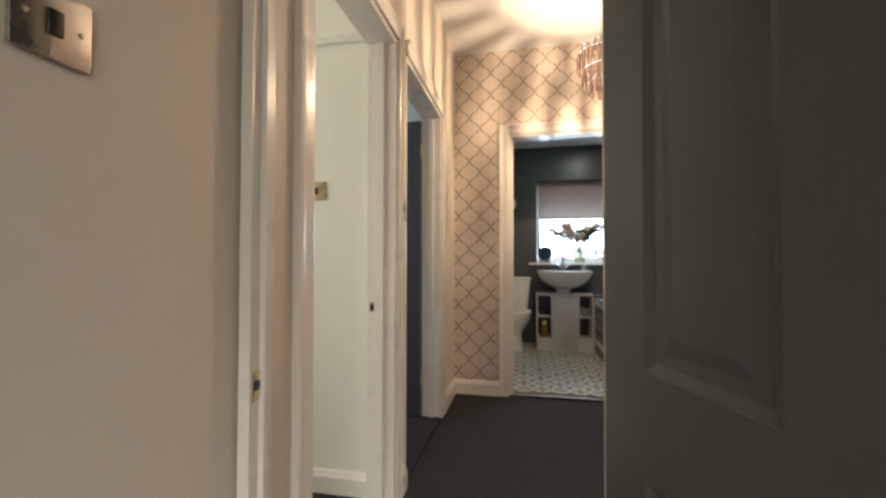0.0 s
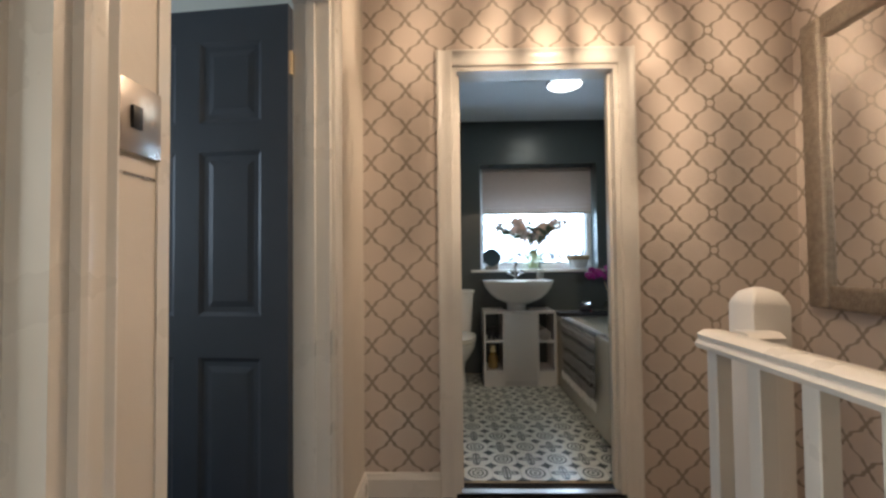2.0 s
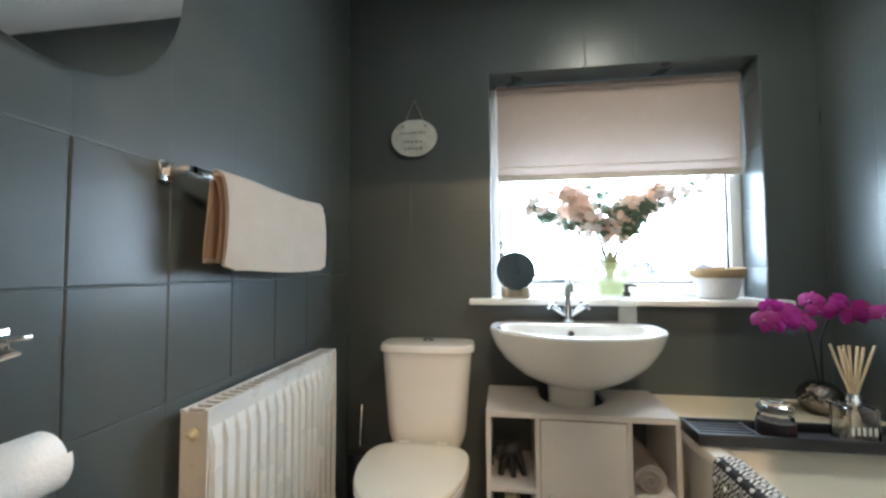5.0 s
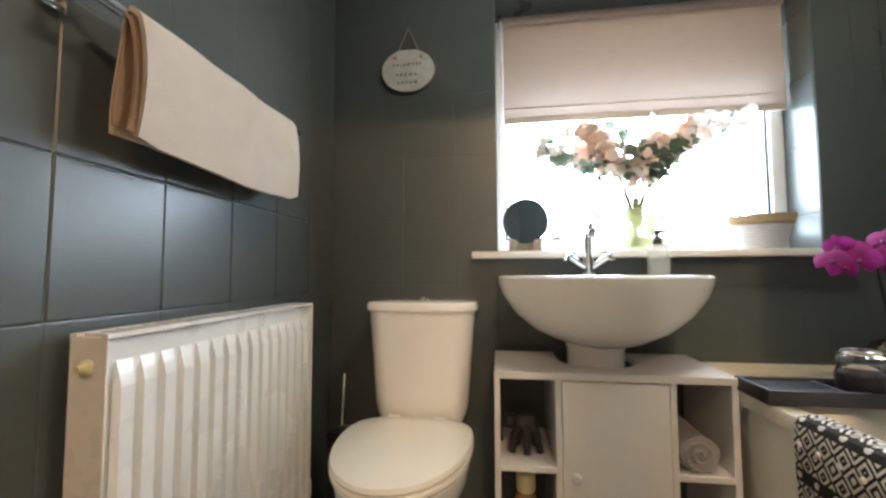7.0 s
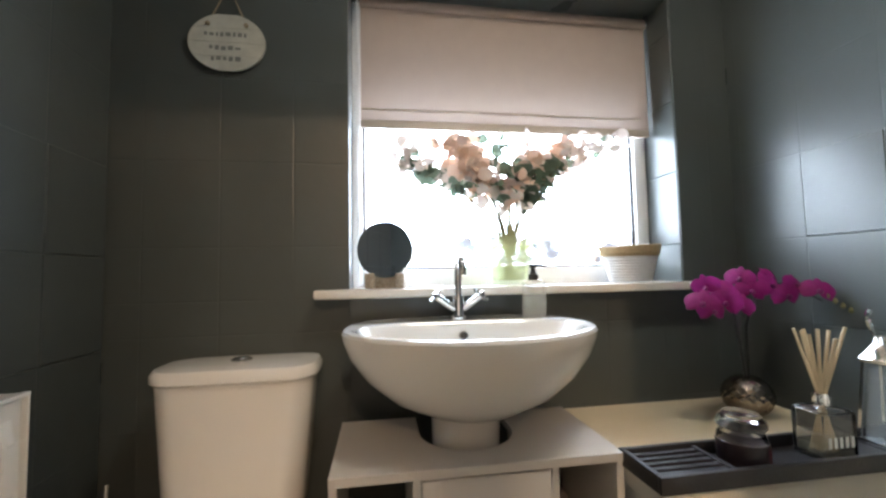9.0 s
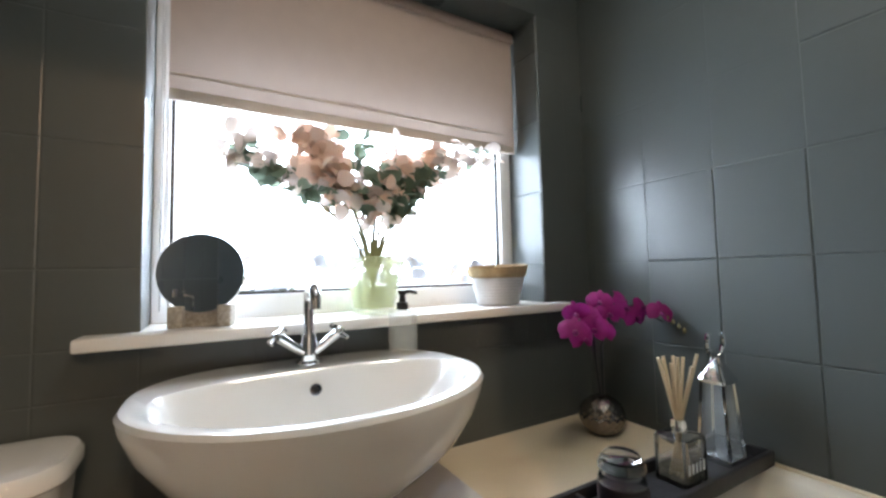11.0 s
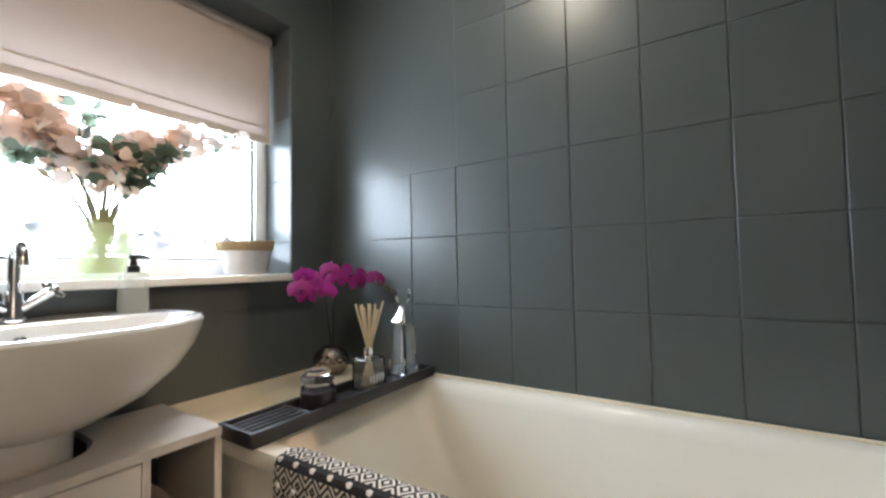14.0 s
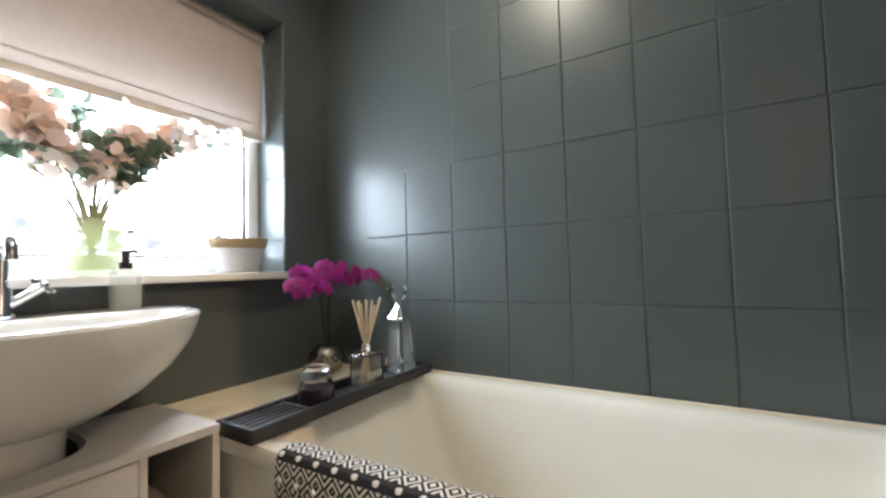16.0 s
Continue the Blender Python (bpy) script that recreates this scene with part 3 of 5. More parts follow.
def lay_tiles(parent, a_edges, z_edges, m, skip=None, proud=0.003, filled=None):
    """Tiles between edges along a wall; m takes the xz plane to the wall; filled: where paint has filled the joints."""
    for a0, a1 in zip(a_edges, a_edges[1:]):
        for z0, z1 in zip(z_edges, z_edges[1:]):
            spans = [(a0, a1, z0, z1)]
            if skip:
                sx0, sx1, sz0, sz1 = skip
                if a0 >= sx0 - 0.001 and a1 <= sx1 + 0.001 and z0 >= sz0 - 0.001 and z1 <= sz1 + 0.001:
                    continue
            deep = 0.0006 if filled and filled(a0, z0) else proud
            for p0, p1, q0, q1 in spans:
                key = (round(p1 - p0, 3), round(q1 - q0, 3), deep)
                if key not in TILES:
                    TILES[key] = tile_mesh(key[0] - 0.0006, key[1] - 0.0006, deep)
                ob = new("tile", TILES[key])
                lean = 0.004 if deep > 0.002 else 0.0
                tilt = Euler((random.uniform(-lean, lean), 0, random.uniform(-lean, lean))).to_matrix().to_4x4()
                ob.matrix_world = m @ Matrix.Translation((p0, 0, q0)) @ tilt
                ob.parent = parent


def edges(lo, hi, first, step):
    out = [lo]
    a = first
    while a - step > lo + 0.02:
        a -= step
    while a < hi - 0.02:
        if a > lo + 0.02:
            out.append(a)
        a += step
    return out + [hi]


ROWZ = edges(0.0, H2, 1.115, 0.252)
east = bpy.data.objects["wall_bathroom_east"]
lay_tiles(east, edges(BS, BN, 4.058, 0.205), [z for z in ROWZ if z > 0.55], Matrix.Translation((BR + 0.003, 0, 0)) @ Matrix(((0, 1, 0, 0), (1, 0, 0, 0), (0, 0, 1, 0), (0, 0, 0, 1))), filled=lambda y, z: (y > 4.45 and z > 1.36) or y > 4.86)
west = bpy.data.objects["wall_bathroom_west"]
lay_tiles(west, edges(BS, BN, 4.066, 0.210), edges(0.0, H2, 1.09, 0.256), Matrix.Translation((BL - 0.003, 0, 0)) @ Matrix.Rotation(radians(90), 4, "Z"), filled=lambda y, z: z > 1.3 or z < 0.8)
win_wall = bpy.data.objects["wall_window"]
xe = sorted(set([BL, -0.58, -0.375, -0.17, WX0, 0.205, 0.41, 0.615, 0.82, 1.025, WX1, 1.23, BR]))
ze = sorted(set([round(z, 3) for z in ROWZ] + [WZ0, WZ1]))
lay_tiles(win_wall, xe, ze, Matrix.Translation((0, BN + 0.003, 0)), (WX0, WX1, WZ0, WZ1), 0.0006)
for z0, z1 in zip(ze, ze[1:]):
    if z0 >= WZ0 - 0.001 and z1 <= WZ1 + 0.001:
        key = (0.16, round(z1 - z0, 3))
        if key not in TILES:
            TILES[key] = tile_mesh(key[0], key[1] - 0.0006)
        for mm in (Matrix.Translation((WX1, BN + 0.005, z0)) @ Matrix(((0, 1, 0, 0), (1, 0, 0, 0), (0, 0, 1, 0), (0, 0, 0, 1))),):
            ob = new("tile", TILES[key])
            ob.matrix_world, ob.parent = mm, win_wall

FT = bmesh.new()
e = 0.0015
rings(FT, [[(a, b, -0.004) for a, b in ((0, 0), (TILE, 0), (TILE, TILE), (0, TILE))], [(a, b, 0.0) for a, b in ((e, e), (TILE - e, e), (TILE - e, TILE - e), (e, TILE - e))]], cap0=False)
bmesh.ops.recalc_face_normals(FT, faces=FT.faces[:])
for f in FT.faces:
    if f.normal.z < -0.5:
        f.normal_flip()
ft_mesh = bpy.data.meshes.new("floor_tile")
FT.to_mesh(ft_mesh)
FT.free()
ft_mesh.materials.append(M_FLOORTILE)
for i in range(9):
    for j in range(13):
        ob = new("floor_tile", ft_mesh)
        ob.location = (-0.67 + i * TILE, 3.215 + j * TILE, 0)
        ob.parent = floor_bath

# ---- window ----
win = tagged(new("window_1"), "white plastic framed window with a single wide pane", "window", kind="structure")
BASE[win.name] = Vector((0, 0, 0))
YW = 5.285
bm = bmesh.new()
for b in ((WX0, YW, WZ0, WX0 + 0.034, YW + 0.07, WZ1), (WX1 - 0.05, YW, WZ0, WX1, YW + 0.07, WZ1), (WX0 + 0.034, YW, WZ0, WX1 - 0.05, YW + 0.07, WZ0 + 0.085), (WX0 + 0.034, YW, WZ1 - 0.06, WX1 - 0.05, YW + 0.07, WZ1)):
    rbox(bm, *b, r=0.005)
part("window_frame", bm, M_UPVC, win)
bm = bmesh.new()
gx0, gx1, gz0, gz1 = WX0 + 0.034, WX1 - 0.05, WZ0 + 0.085, WZ1 - 0.06
for b in ((gx0, gx0 + 0.008, gz0, gz1), (gx1 - 0.008, gx1, gz0, gz1), (gx0, gx1, gz0, gz0 + 0.008)):
    box(bm, b[0], YW + 0.02, b[2], b[1], YW + 0.03, b[3])
part("glazing_seal", bm, M_BLACK, win, "dark rubber glazing seal")
pane = part("pane", boxes((gx0, YW + 0.034, gz0, gx1, YW + 0.038, gz1)), M_GLASS, win, smooth=False)
pane.visible_shadow = False
bm = bmesh.new()
rbox(bm, -0.104, 5.045, 0.960, 1.16, BN + 0.002, 0.986, r=0.006)
box(bm, WX0 + 0.001, BN, 0.962, WX1 - 0.001, YW, 0.985)
part("window_sill", bm, M_SILL, win, "cream gloss window sill")

blind = thing("roller_blind", (0.545, 5.24, 1.55), "pink-beige fabric roller blind, half lowered in the window", "blind")
bm = bmesh.new()
nx, nz = 12, 10
grid = [[bm.verts.new((0.022 + 1.072 * i / nx, 5.245 + 0.003 * math.sin(i * 0.9) * (1 - j / nz), 1.535 + 0.435 * j / nz)) for i in range(nx + 1)] for j in range(nz + 1)]
for j in range(nz):
    for i in range(nx):
        bm.faces.new((grid[j][i], grid[j][i + 1], grid[j + 1][i + 1], grid[j + 1][i]))
part("fabric", bm, M_BLIND, blind)
bm = bmesh.new()
rbox(bm, 0.022, 5.238, 1.527, 1.094, 5.252, 1.556, r=0.004)
part("bottom_bar", bm, M_TOWEL, blind, "fabric covered bottom bar")
bm = bmesh.new()
rbox(bm, 0.022, 5.243, 1.592, 1.094, 5.247, 1.598, r=0.001)
part("hem_stitch", bm, M_TOWEL, blind, "stitched hem line")
bm = bmesh.new()
tube(bm, [(0.02, 5.245, 1.972), (1.096, 5.245, 1.972)], 0.017, 14)
part("roller_tube", bm, M_BLIND, blind)
for x in (0.006, 1.094):
    bm = bmesh.new()
    rbox(bm, x - 0.004, 5.225, 1.945, x + 0.008, 5.265, 1.998, r=0.003)
    part("bracket", bm, M_CHROME, blind, "chrome blind bracket")
bm = bmesh.new()
tube(bm, [(0.012, 5.225, 1.97), (0.010, 5.222, 1.4), (0.013, 5.222, 1.02), (0.016, 5.226, 1.4), (0.014, 5.23, 1.97)], 0.0022, 6)
part("pull_cord", bm, M_UPVC, blind, "white bead pull cord")

# leaf shapes printed on the lower glass
random.seed(5)
film = thing("window_leaf_decal", (0.5, YW + 0.033, gz0), "translucent leaf shaped film along the lower window pane", "window film")
M_FILM = mat("peach_leaf_film", (0.62, 0.46, 0.38), 0.6, bump=0)
M_FILM2 = mat("grey_leaf_film", (0.46, 0.47, 0.52), 0.6, bump=0)
M_FILM3 = mat("white_leaf_film", (0.70, 0.68, 0.68), 0.6, bump=0)
backlit(M_FILM, (0.80, 0.60, 0.50), 0.2)
backlit(M_FILM2, (0.60, 0.62, 0.68), 0.19)
backlit(M_FILM3, (0.78, 0.76, 0.76), 0.21)
for k in range(16):
    row = k % 2
    cx, cz = gx0 + 0.02 + (gx1 - gx0 - 0.04) * k / 15 + random.uniform(-0.008, 0.008), gz0 + 0.012 + row * 0.05 + random.uniform(0, 0.02)
    bm = bmesh.new()
    n_ = random.choice((4, 5, 5))
    turn = random.uniform(-20, 20)
    for q in range(n_):
        a = radians(90 + turn + (q - (n_ - 1) / 2) * 42 + random.uniform(-6, 6))
        ln, w = random.uniform(0.045, 0.105) * (1 - 0.25 * row), random.uniform(0.015, 0.027)
        dx, dz = math.cos(a), math.sin(a)
        pts = []
        for s_, o in ((0, 0), (ln * 0.8, w), (ln, w * 0.25), (ln * 0.8, -w * 0.7)):
            x, z = cx + dx * s_ - dz * o, cz + dz * s_ + dx * o
            pts.append((min(max(x, gx0 + 0.01), gx1 - 0.01), max(z, gz0 + 0.009)))
        y = YW + 0.0325 - 0.0003 * q - 0.0018 * row - 0.0009 * (k % 4 // 2)
        bm.faces.new([bm.verts.new((x, y, z)) for x, z in pts])
    part("leaf", bm, (M_FILM, M_FILM2, M_FILM3)[random.choice((0, 1, 1, 2, 2)) if not row else random.choice((1, 2, 2))], film)

# ---- toilet ----
def egg(cx, cy, a, front, back, z, n=40, flat=2.0):
    """Egg outline: half width a, front (towards -y) and back lengths."""
    out = []
    for i in range(n):
        t = 2 * math.pi * i / n
        c, s = math.cos(t), math.sin(t)
        k = 2.0 if s < 0 else flat
        x = a * math.copysign(abs(c) ** (2 / k), c)
        y = (front if s < 0 else back) * math.copysign(abs(s) ** (2 / k), s)
        out.append((cx + x, cy + y, z))
    return out


TX = -0.275
toilet = thing("toilet", (TX, 4.75, 0), "white ceramic close-coupled toilet with closed lid", "toilet")
bm = bmesh.new()
rings(bm, [egg(TX, 4.72, *p) for p in ((0.105, 0.16, 0.2, 0.0), (0.10, 0.15, 0.2, 0.06), (0.09, 0.12, 0.2, 0.16), (0.105, 0.15, 0.2, 0.22), (0.155, 0.23, 0.2, 0.29), (0.183, 0.275, 0.21, 0.35), (0.187, 0.285, 0.21, 0.392), (0.17, 0.26, 0.2, 0.40))])
part("pan", bm, M_CERAMIC, toilet)
bm = bmesh.new()
rings(bm, [egg(TX, 4.72, *p, flat=3.2) for p in ((0.186, 0.29, 0.15, 0.402), (0.193, 0.298, 0.155, 0.408), (0.193, 0.298, 0.155, 0.416), (0.188, 0.293, 0.152, 0.42))])
part("seat", bm, M_SEAT, toilet)
bm = bmesh.new()
rings(bm, [egg(TX, 4.72, *p, flat=3.2) for p in ((0.190, 0.294, 0.155, 0.423), (0.194, 0.299, 0.158, 0.43), (0.190, 0.295, 0.155, 0.44), (0.165, 0.265, 0.135, 0.447), (0.10, 0.17, 0.09, 0.45))])
part("lid", bm, M_SEAT, toilet)
for x in (TX - 0.075, TX + 0.075):
    bm = bmesh.new()
    tube(bm, [(x - 0.02, 4.885, 0.43), (x + 0.02, 4.885, 0.43)], 0.011, 10)
    part("hinge", bm, M_SEAT, toilet)


def rrect(cx, cy, a, b, r, z, n=6):
    out = []
    for sx, sy, a0 in ((1, 1, 0), (-1, 1, 90), (-1, -1, 180), (1, -1, 270)):
        for i in range(n + 1):
            t = radians(a0 + 90 * i / n)
            out.append((cx + sx * (a - r) + r * math.cos(t), cy + sy * (b - r) + r * math.sin(t), z))
    return out


bm = bmesh.new()
rings(bm, [rrect(TX, 5.008, *p) for p in ((0.14, 0.085, 0.03, 0.40), (0.158, 0.092, 0.05, 0.44), (0.163, 0.095, 0.055, 0.47), (0.186, 0.102, 0.06, 0.775))])
part("cistern", bm, M_CERAMIC, toilet)
bm = bmesh.new()
rings(bm, [rrect(TX, 5.006, *p) for p in ((0.188, 0.103, 0.06, 0.774), (0.197, 0.108, 0.07, 0.78), (0.197, 0.108, 0.07, 0.797), (0.190, 0.10, 0.065, 0.808), (0.15, 0.07, 0.05, 0.812))])
part("cistern_lid", bm, M_CERAMIC, toilet)
bm = bmesh.new()
lathe(bm, [(0.026, 0.811), (0.026, 0.816), (0.021, 0.818), (0.02, 0.8185), (0.018, 0.821), (0.004, 0.8215)], TX, 5.0, 0, 24)
part("flush_button", bm, M_CHROME, toilet, "chrome flush button")

brush = thing("toilet_brush", (-0.55, 4.93, 0), "dark toilet brush holder with a thin chrome stem", "toilet brush")
bm = bmesh.new()
lathe(bm, [(0.045, 0), (0.05, 0.01), (0.05, 0.36), (0.046, 0.37), (0.012, 0.375)], -0.55, 4.93, 0, 20)
part("holder", bm, M_BLACK, brush)
bm = bmesh.new()
tube(bm, [(-0.55, 4.93, 0.37), (-0.542, 4.93, 0.56)], 0.005, 8)
part("stem", bm, M_CHROME, brush, "thin chrome stem")

# ---- basin ----
SX, SY = 0.303, 4.87
basin = thing("pedestal_basin", (SX, SY, 0.0), "white ceramic basin on a short pedestal, with chrome tap", "washbasin")
bm = bmesh.new()
outer = [(0.088, 0.09, 0.09, 0.688), (0.13, 0.12, 0.14, 0.700), (0.205, 0.17, 0.20, 0.735), (0.262, 0.215, 0.222, 0.785), (0.297, 0.242, 0.228, 0.835), (0.312, 0.255, 0.23, 0.875), (0.314, 0.257, 0.23, 0.890), (0.309, 0.252, 0.229, 0.897), (0.300, 0.243, 0.226, 0.899)]
inner = [(0.276, 0.218, 0.115, 0.896), (0.268, 0.212, 0.108, 0.888), (0.25, 0.195, 0.095, 0.85), (0.20, 0.15, 0.075, 0.80), (0.12, 0.09, 0.05, 0.772), (0.03, 0.03, 0.02, 0.766)]
rings(bm, [egg(SX, SY, *p, n=64, flat=3.0) for p in outer] + [egg(SX, SY - 0.01, *p, n=64, flat=2.6) for p in inner])
part("bowl", bm, M_CERAMIC, basin)
bm = bmesh.new()
lathe(bm, [(0.086, 0.0), (0.084, 0.3), (0.083, 0.6), (0.085, 0.67), (0.092, 0.694)], SX - 0.015, SY + 0.01, 0, 32)
part("pedestal", bm, M_CERAMIC, basin)
# Dark metal colour stands in for the shade inside the overflow hole.
bm = bmesh.new()
lathe(bm, [(0.012, 0), (0.012, 0.004), (0.008, 0.005), (0.007, 0.002)], 0, 0, 0, 18)
bm.transform(Matrix.Translation((SX, SY + 0.083, 0.858)) @ Matrix.Rotation(radians(72), 4, "X"))
part("overflow", bm, M_DARKCHROME, basin, "round overflow ring, dark in place of its shaded hole")
bm = bmesh.new()
lathe(bm, [(0.022, 0.764), (0.022, 0.77), (0.01, 0.771)], SX, SY - 0.01, 0, 18)
part("drain", bm, M_CHROME, basin, "chrome drain")
TY = 5.02
bm = bmesh.new()
lathe(bm, [(0.026, 0.897), (0.026, 0.903), (0.02, 0.908), (0.018, 0.955), (0.016, 0.965)], SX, TY, 0, 24)
tube(bm, [(SX, TY, 0.955), (SX, TY, 1.03)] + [(SX, y, z) for _, y, z in arc((0, TY - 0.034, 1.035), 0.034, 0, 165, 12, "yz")] + [(SX, TY - 0.069, 1.022)], 0.0115, 14)
tap = part("mixer_tap", bm, M_CHROME, basin, "chrome swan-neck mixer tap")
for s in (-1, 1):
    bm = bmesh.new()
    tube(bm, [(SX, TY - 0.004, 0.92), (SX + s * 0.03, TY - 0.006, 0.938), (SX + s * 0.062, TY - 0.008, 0.962)], [0.011, 0.0105, 0.012], 12)
    c0 = Vector((SX + s * 0.066, TY - 0.008, 0.965))
    for a in (0, 90):
        d = Vector((0.028 * math.cos(radians(a + 45)) * 0.7, -0.028 * math.sin(radians(a + 45)) * 0.9, 0.028 * math.cos(radians(a + 45)) * 0.7 * -s))
        tube(bm, [c0 - d, c0 + d], [0.0055, 0.0045], 8)
    lathe(bm, [(0.004, -0.004), (0.011, 0), (0.011, 0.008), (0.004, 0.013)], c0.x, c0.y, c0.z - 0.002, 14)
    part("cross_handle", bm, M_CHROME, tap)

soap = thing("soap_dispenser", (0.535, 5.03, 0.899), "clear square soap dispenser with black pump", "soap dispenser")
bm = bmesh.new()
rings(bm, [rrect(0.535, 5.03, *p) for p in ((0.029, 0.022, 0.006, 0.899), (0.031, 0.024, 0.007, 0.903), (0.031, 0.024, 0.007, 0.992), (0.027, 0.02, 0.01, 1.0), (0.014, 0.013, 0.01, 1.004))])
part("bottle", bm, M_SOAP, soap)
bm = bmesh.new()
lathe(bm, [(0.015, 1.002), (0.015, 1.02), (0.009, 1.022), (0.007, 1.038), (0.011, 1.04), (0.011, 1.05), (0.003, 1.052)], 0.535, 5.03, 0, 18)
tube(bm, [(0.535, 5.03, 1.046), (0.552, 5.02, 1.048), (0.568, 5.012, 1.043)], [0.006, 0.005, 0.004], 8)
part("pump", bm, M_BLACK, soap, "black pump head")

# ---- vanity cabinet ----
CX0, CX1, CY0, CY1, CT = -0.021, 0.595, 4.693, 5.0, 0.637
cab = thing("undersink_cabinet", ((CX0 + CX1) / 2, CY0, 0), "pale grey undersink cabinet with open shelves and middle door", "cabinet")
bm = bmesh.new()
notch = [(SX - 0.015 + 0.115 * math.cos(radians(a)), SY + 0.01 + 0.115 * math.sin(radians(a))) for a in range(180, 361, 12)]
outline = [(CX0, CY1), (CX0, CY0 - 0.004), (CX1, CY0 - 0.004), (CX1, CY1), (SX + 0.10, CY1)] + notch[::-1] + [(SX - 0.13, CY1)]
rings(bm, [[(x, y, z) for x, y in outline] for z in (CT - 0.018, CT)])
part("top_panel", bm, M_CAB, cab, smooth=False)
D0, D1 = 0.158, 0.432
for x in (CX0, D0 - 0.016, D1, CX1 - 0.016):
    bm = bmesh.new()
    rbox(bm, x, CY0, 0, x + 0.016, CY1, CT - 0.018, r=0.0015, seg=1)
    part("upright", bm, M_CAB, cab)
for x0, x1 in ((CX0 + 0.016, D0 - 0.016), (D1 + 0.016, CX1 - 0.016)):
    for z in (0.118, 0.372):
        bm = bmesh.new()
        rbox(bm, x0, CY0, z, x1, CY1, z + 0.016, r=0.0015, seg=1)
        part("shelf", bm, M_CAB, cab)
bm = boxes((CX0 + 0.016, CY0 + 0.006, 0, D0 - 0.016, CY0 + 0.018, 0.118), (D0, CY0 + 0.02, 0, D1, CY0 + 0.03, 0.118), (D1 + 0.016, CY0 + 0.006, 0, CX1 - 0.016, CY0 + 0.018, 0.118))
part("plinth", bm, M_CAB, cab, smooth=False)
for x0, x1 in ((CX0 + 0.016, D0 - 0.016), (D1 + 0.016, CX1 - 0.016)):
    part("back_panel", boxes((x0, CY1 - 0.02, 0.12, x1, CY1 - 0.016, CT - 0.018)), M_DARK, cab, "dark panel behind the shelves", smooth=False)
bm = bmesh.new()
rbox(bm, D0 + 0.002, CY0 - 0.002, 0.05, D1 - 0.002, CY0 + 0.015, CT - 0.022, r=0.002)
cdoor = part("cabinet_door", bm, M_CAB, cab)
bm = bmesh.new()
lathe(bm, [(0.006, 0), (0.006, 0.008), (0.013, 0.014), (0.014, 0.02), (0.009, 0.026), (0.002, 0.027)], seg=18)
bm.transform(Matrix.Translation((0.19, CY0 - 0.002, 0.372)) @ Matrix.Rotation(radians(90), 4, "X"))
part("knob", bm, M_CAB, cdoor, "round pale knob")

# things on the shelves
bm = bmesh.new()
fx, fy, fz = 0.065, 4.80, 0.388
for dx, dy in ((-0.035, -0.02), (0.005, -0.03), (0.04, -0.015), (-0.02, 0.03), (0.035, 0.03)):
    tube(bm, [(fx + dx * 0.4, fy + dy * 0.4, fz + 0.075), (fx + dx * 0.85, fy + dy, fz + 0.045), (fx + dx * 1.1, fy + dy * 1.1, fz)], [0.017, 0.012, 0.010], 8)
t = bmesh.new()
bmesh.ops.create_uvsphere(t, u_segments=14, v_segments=10, radius=0.036)
merge(bm, t, Matrix.Translation((fx, fy, fz + 0.085)) @ Matrix.Diagonal((1.2, 0.8, 0.75, 1)))
t = bmesh.new()
bmesh.ops.create_uvsphere(t, u_segments=12, v_segments=8, radius=0.022)
merge(bm, t, Matrix.Translation((fx - 0.045, fy - 0.01, fz + 0.085)))
tube(bm, [(fx - 0.06, fy - 0.015, fz + 0.08), (fx - 0.072, fy - 0.02, fz + 0.055), (fx - 0.066, fy - 0.02, fz + 0.03)], [0.009, 0.007, 0.004], 8)
single("black_figurine", bm, M_BLACKWOOD, (fx, fy, fz), "small black carved animal figurine on a shelf", "figurine")
bott = thing("amber_bottle", (0.066, 4.80, 0.134), "amber glass bottle with ivory cap on the lower shelf", "bottle")
bm = bmesh.new()
lathe(bm, [(0.036, 0), (0.042, 0.008), (0.042, 0.09), (0.03, 0.125), (0.02, 0.14)], 0.066, 4.80, 0.134, 20)
part("body", bm, M_AMBER, bott)
bm = bmesh.new()
lathe(bm, [(0.026, 0.14), (0.028, 0.145), (0.028, 0.19), (0.022, 0.196)], 0.066, 4.80, 0.134, 18)
part("cap", bm, M_IVORY, bott, "ivory plastic cap")
bm = bmesh.new()
lps = []
for k in range(9):
    y = 4.71 + 0.25 * k / 8
    lps.append([(0.505 + (0.048 + 0.003 * math.sin(3 * a + k)) * math.cos(a), y, 0.388 + 0.047 + (0.046 + 0.002 * math.sin(5 * a)) * math.sin(a)) for a in [2 * math.pi * i / 28 for i in range(28)]])
rings(bm, lps)
spiral = [(0.505 + r * math.cos(a), 4.706, 0.435 + r * math.sin(a)) for a, r in [(i * 0.35, 0.006 + 0.0011 * i) for i in range(32)]]
tube(bm, spiral, 0.0045, 6)
single("rolled_towel", bm, M_GREYTOWEL, (0.505, 4.83, 0.388), "grey rolled-up hand towel on the cabinet shelf", "towel")

# ---- radiator and left wall ----
rad = thing("radiator", (-0.62, 4.43, 0.15), "white enamelled panel radiator under the towel rail", "radiator")
RY0, RY1, RZ0, RZ1, RX0, RX1 = 4.09, 4.775, 0.17, 0.815, -0.655, -0.588
bm = bmesh.new()
prof = []
n = 15
pitch = (RY1 - RY0 - 0.04) / n
for k in range(n):
    y = RY0 + 0.02 + k * pitch
    for f, d in ((0.0, 0.001), (0.13, 0.012), (0.72, 0.012), (0.86, 0.001)):
        prof.append((y + f * pitch, d))
front = RX1 - 0.012
loops = []
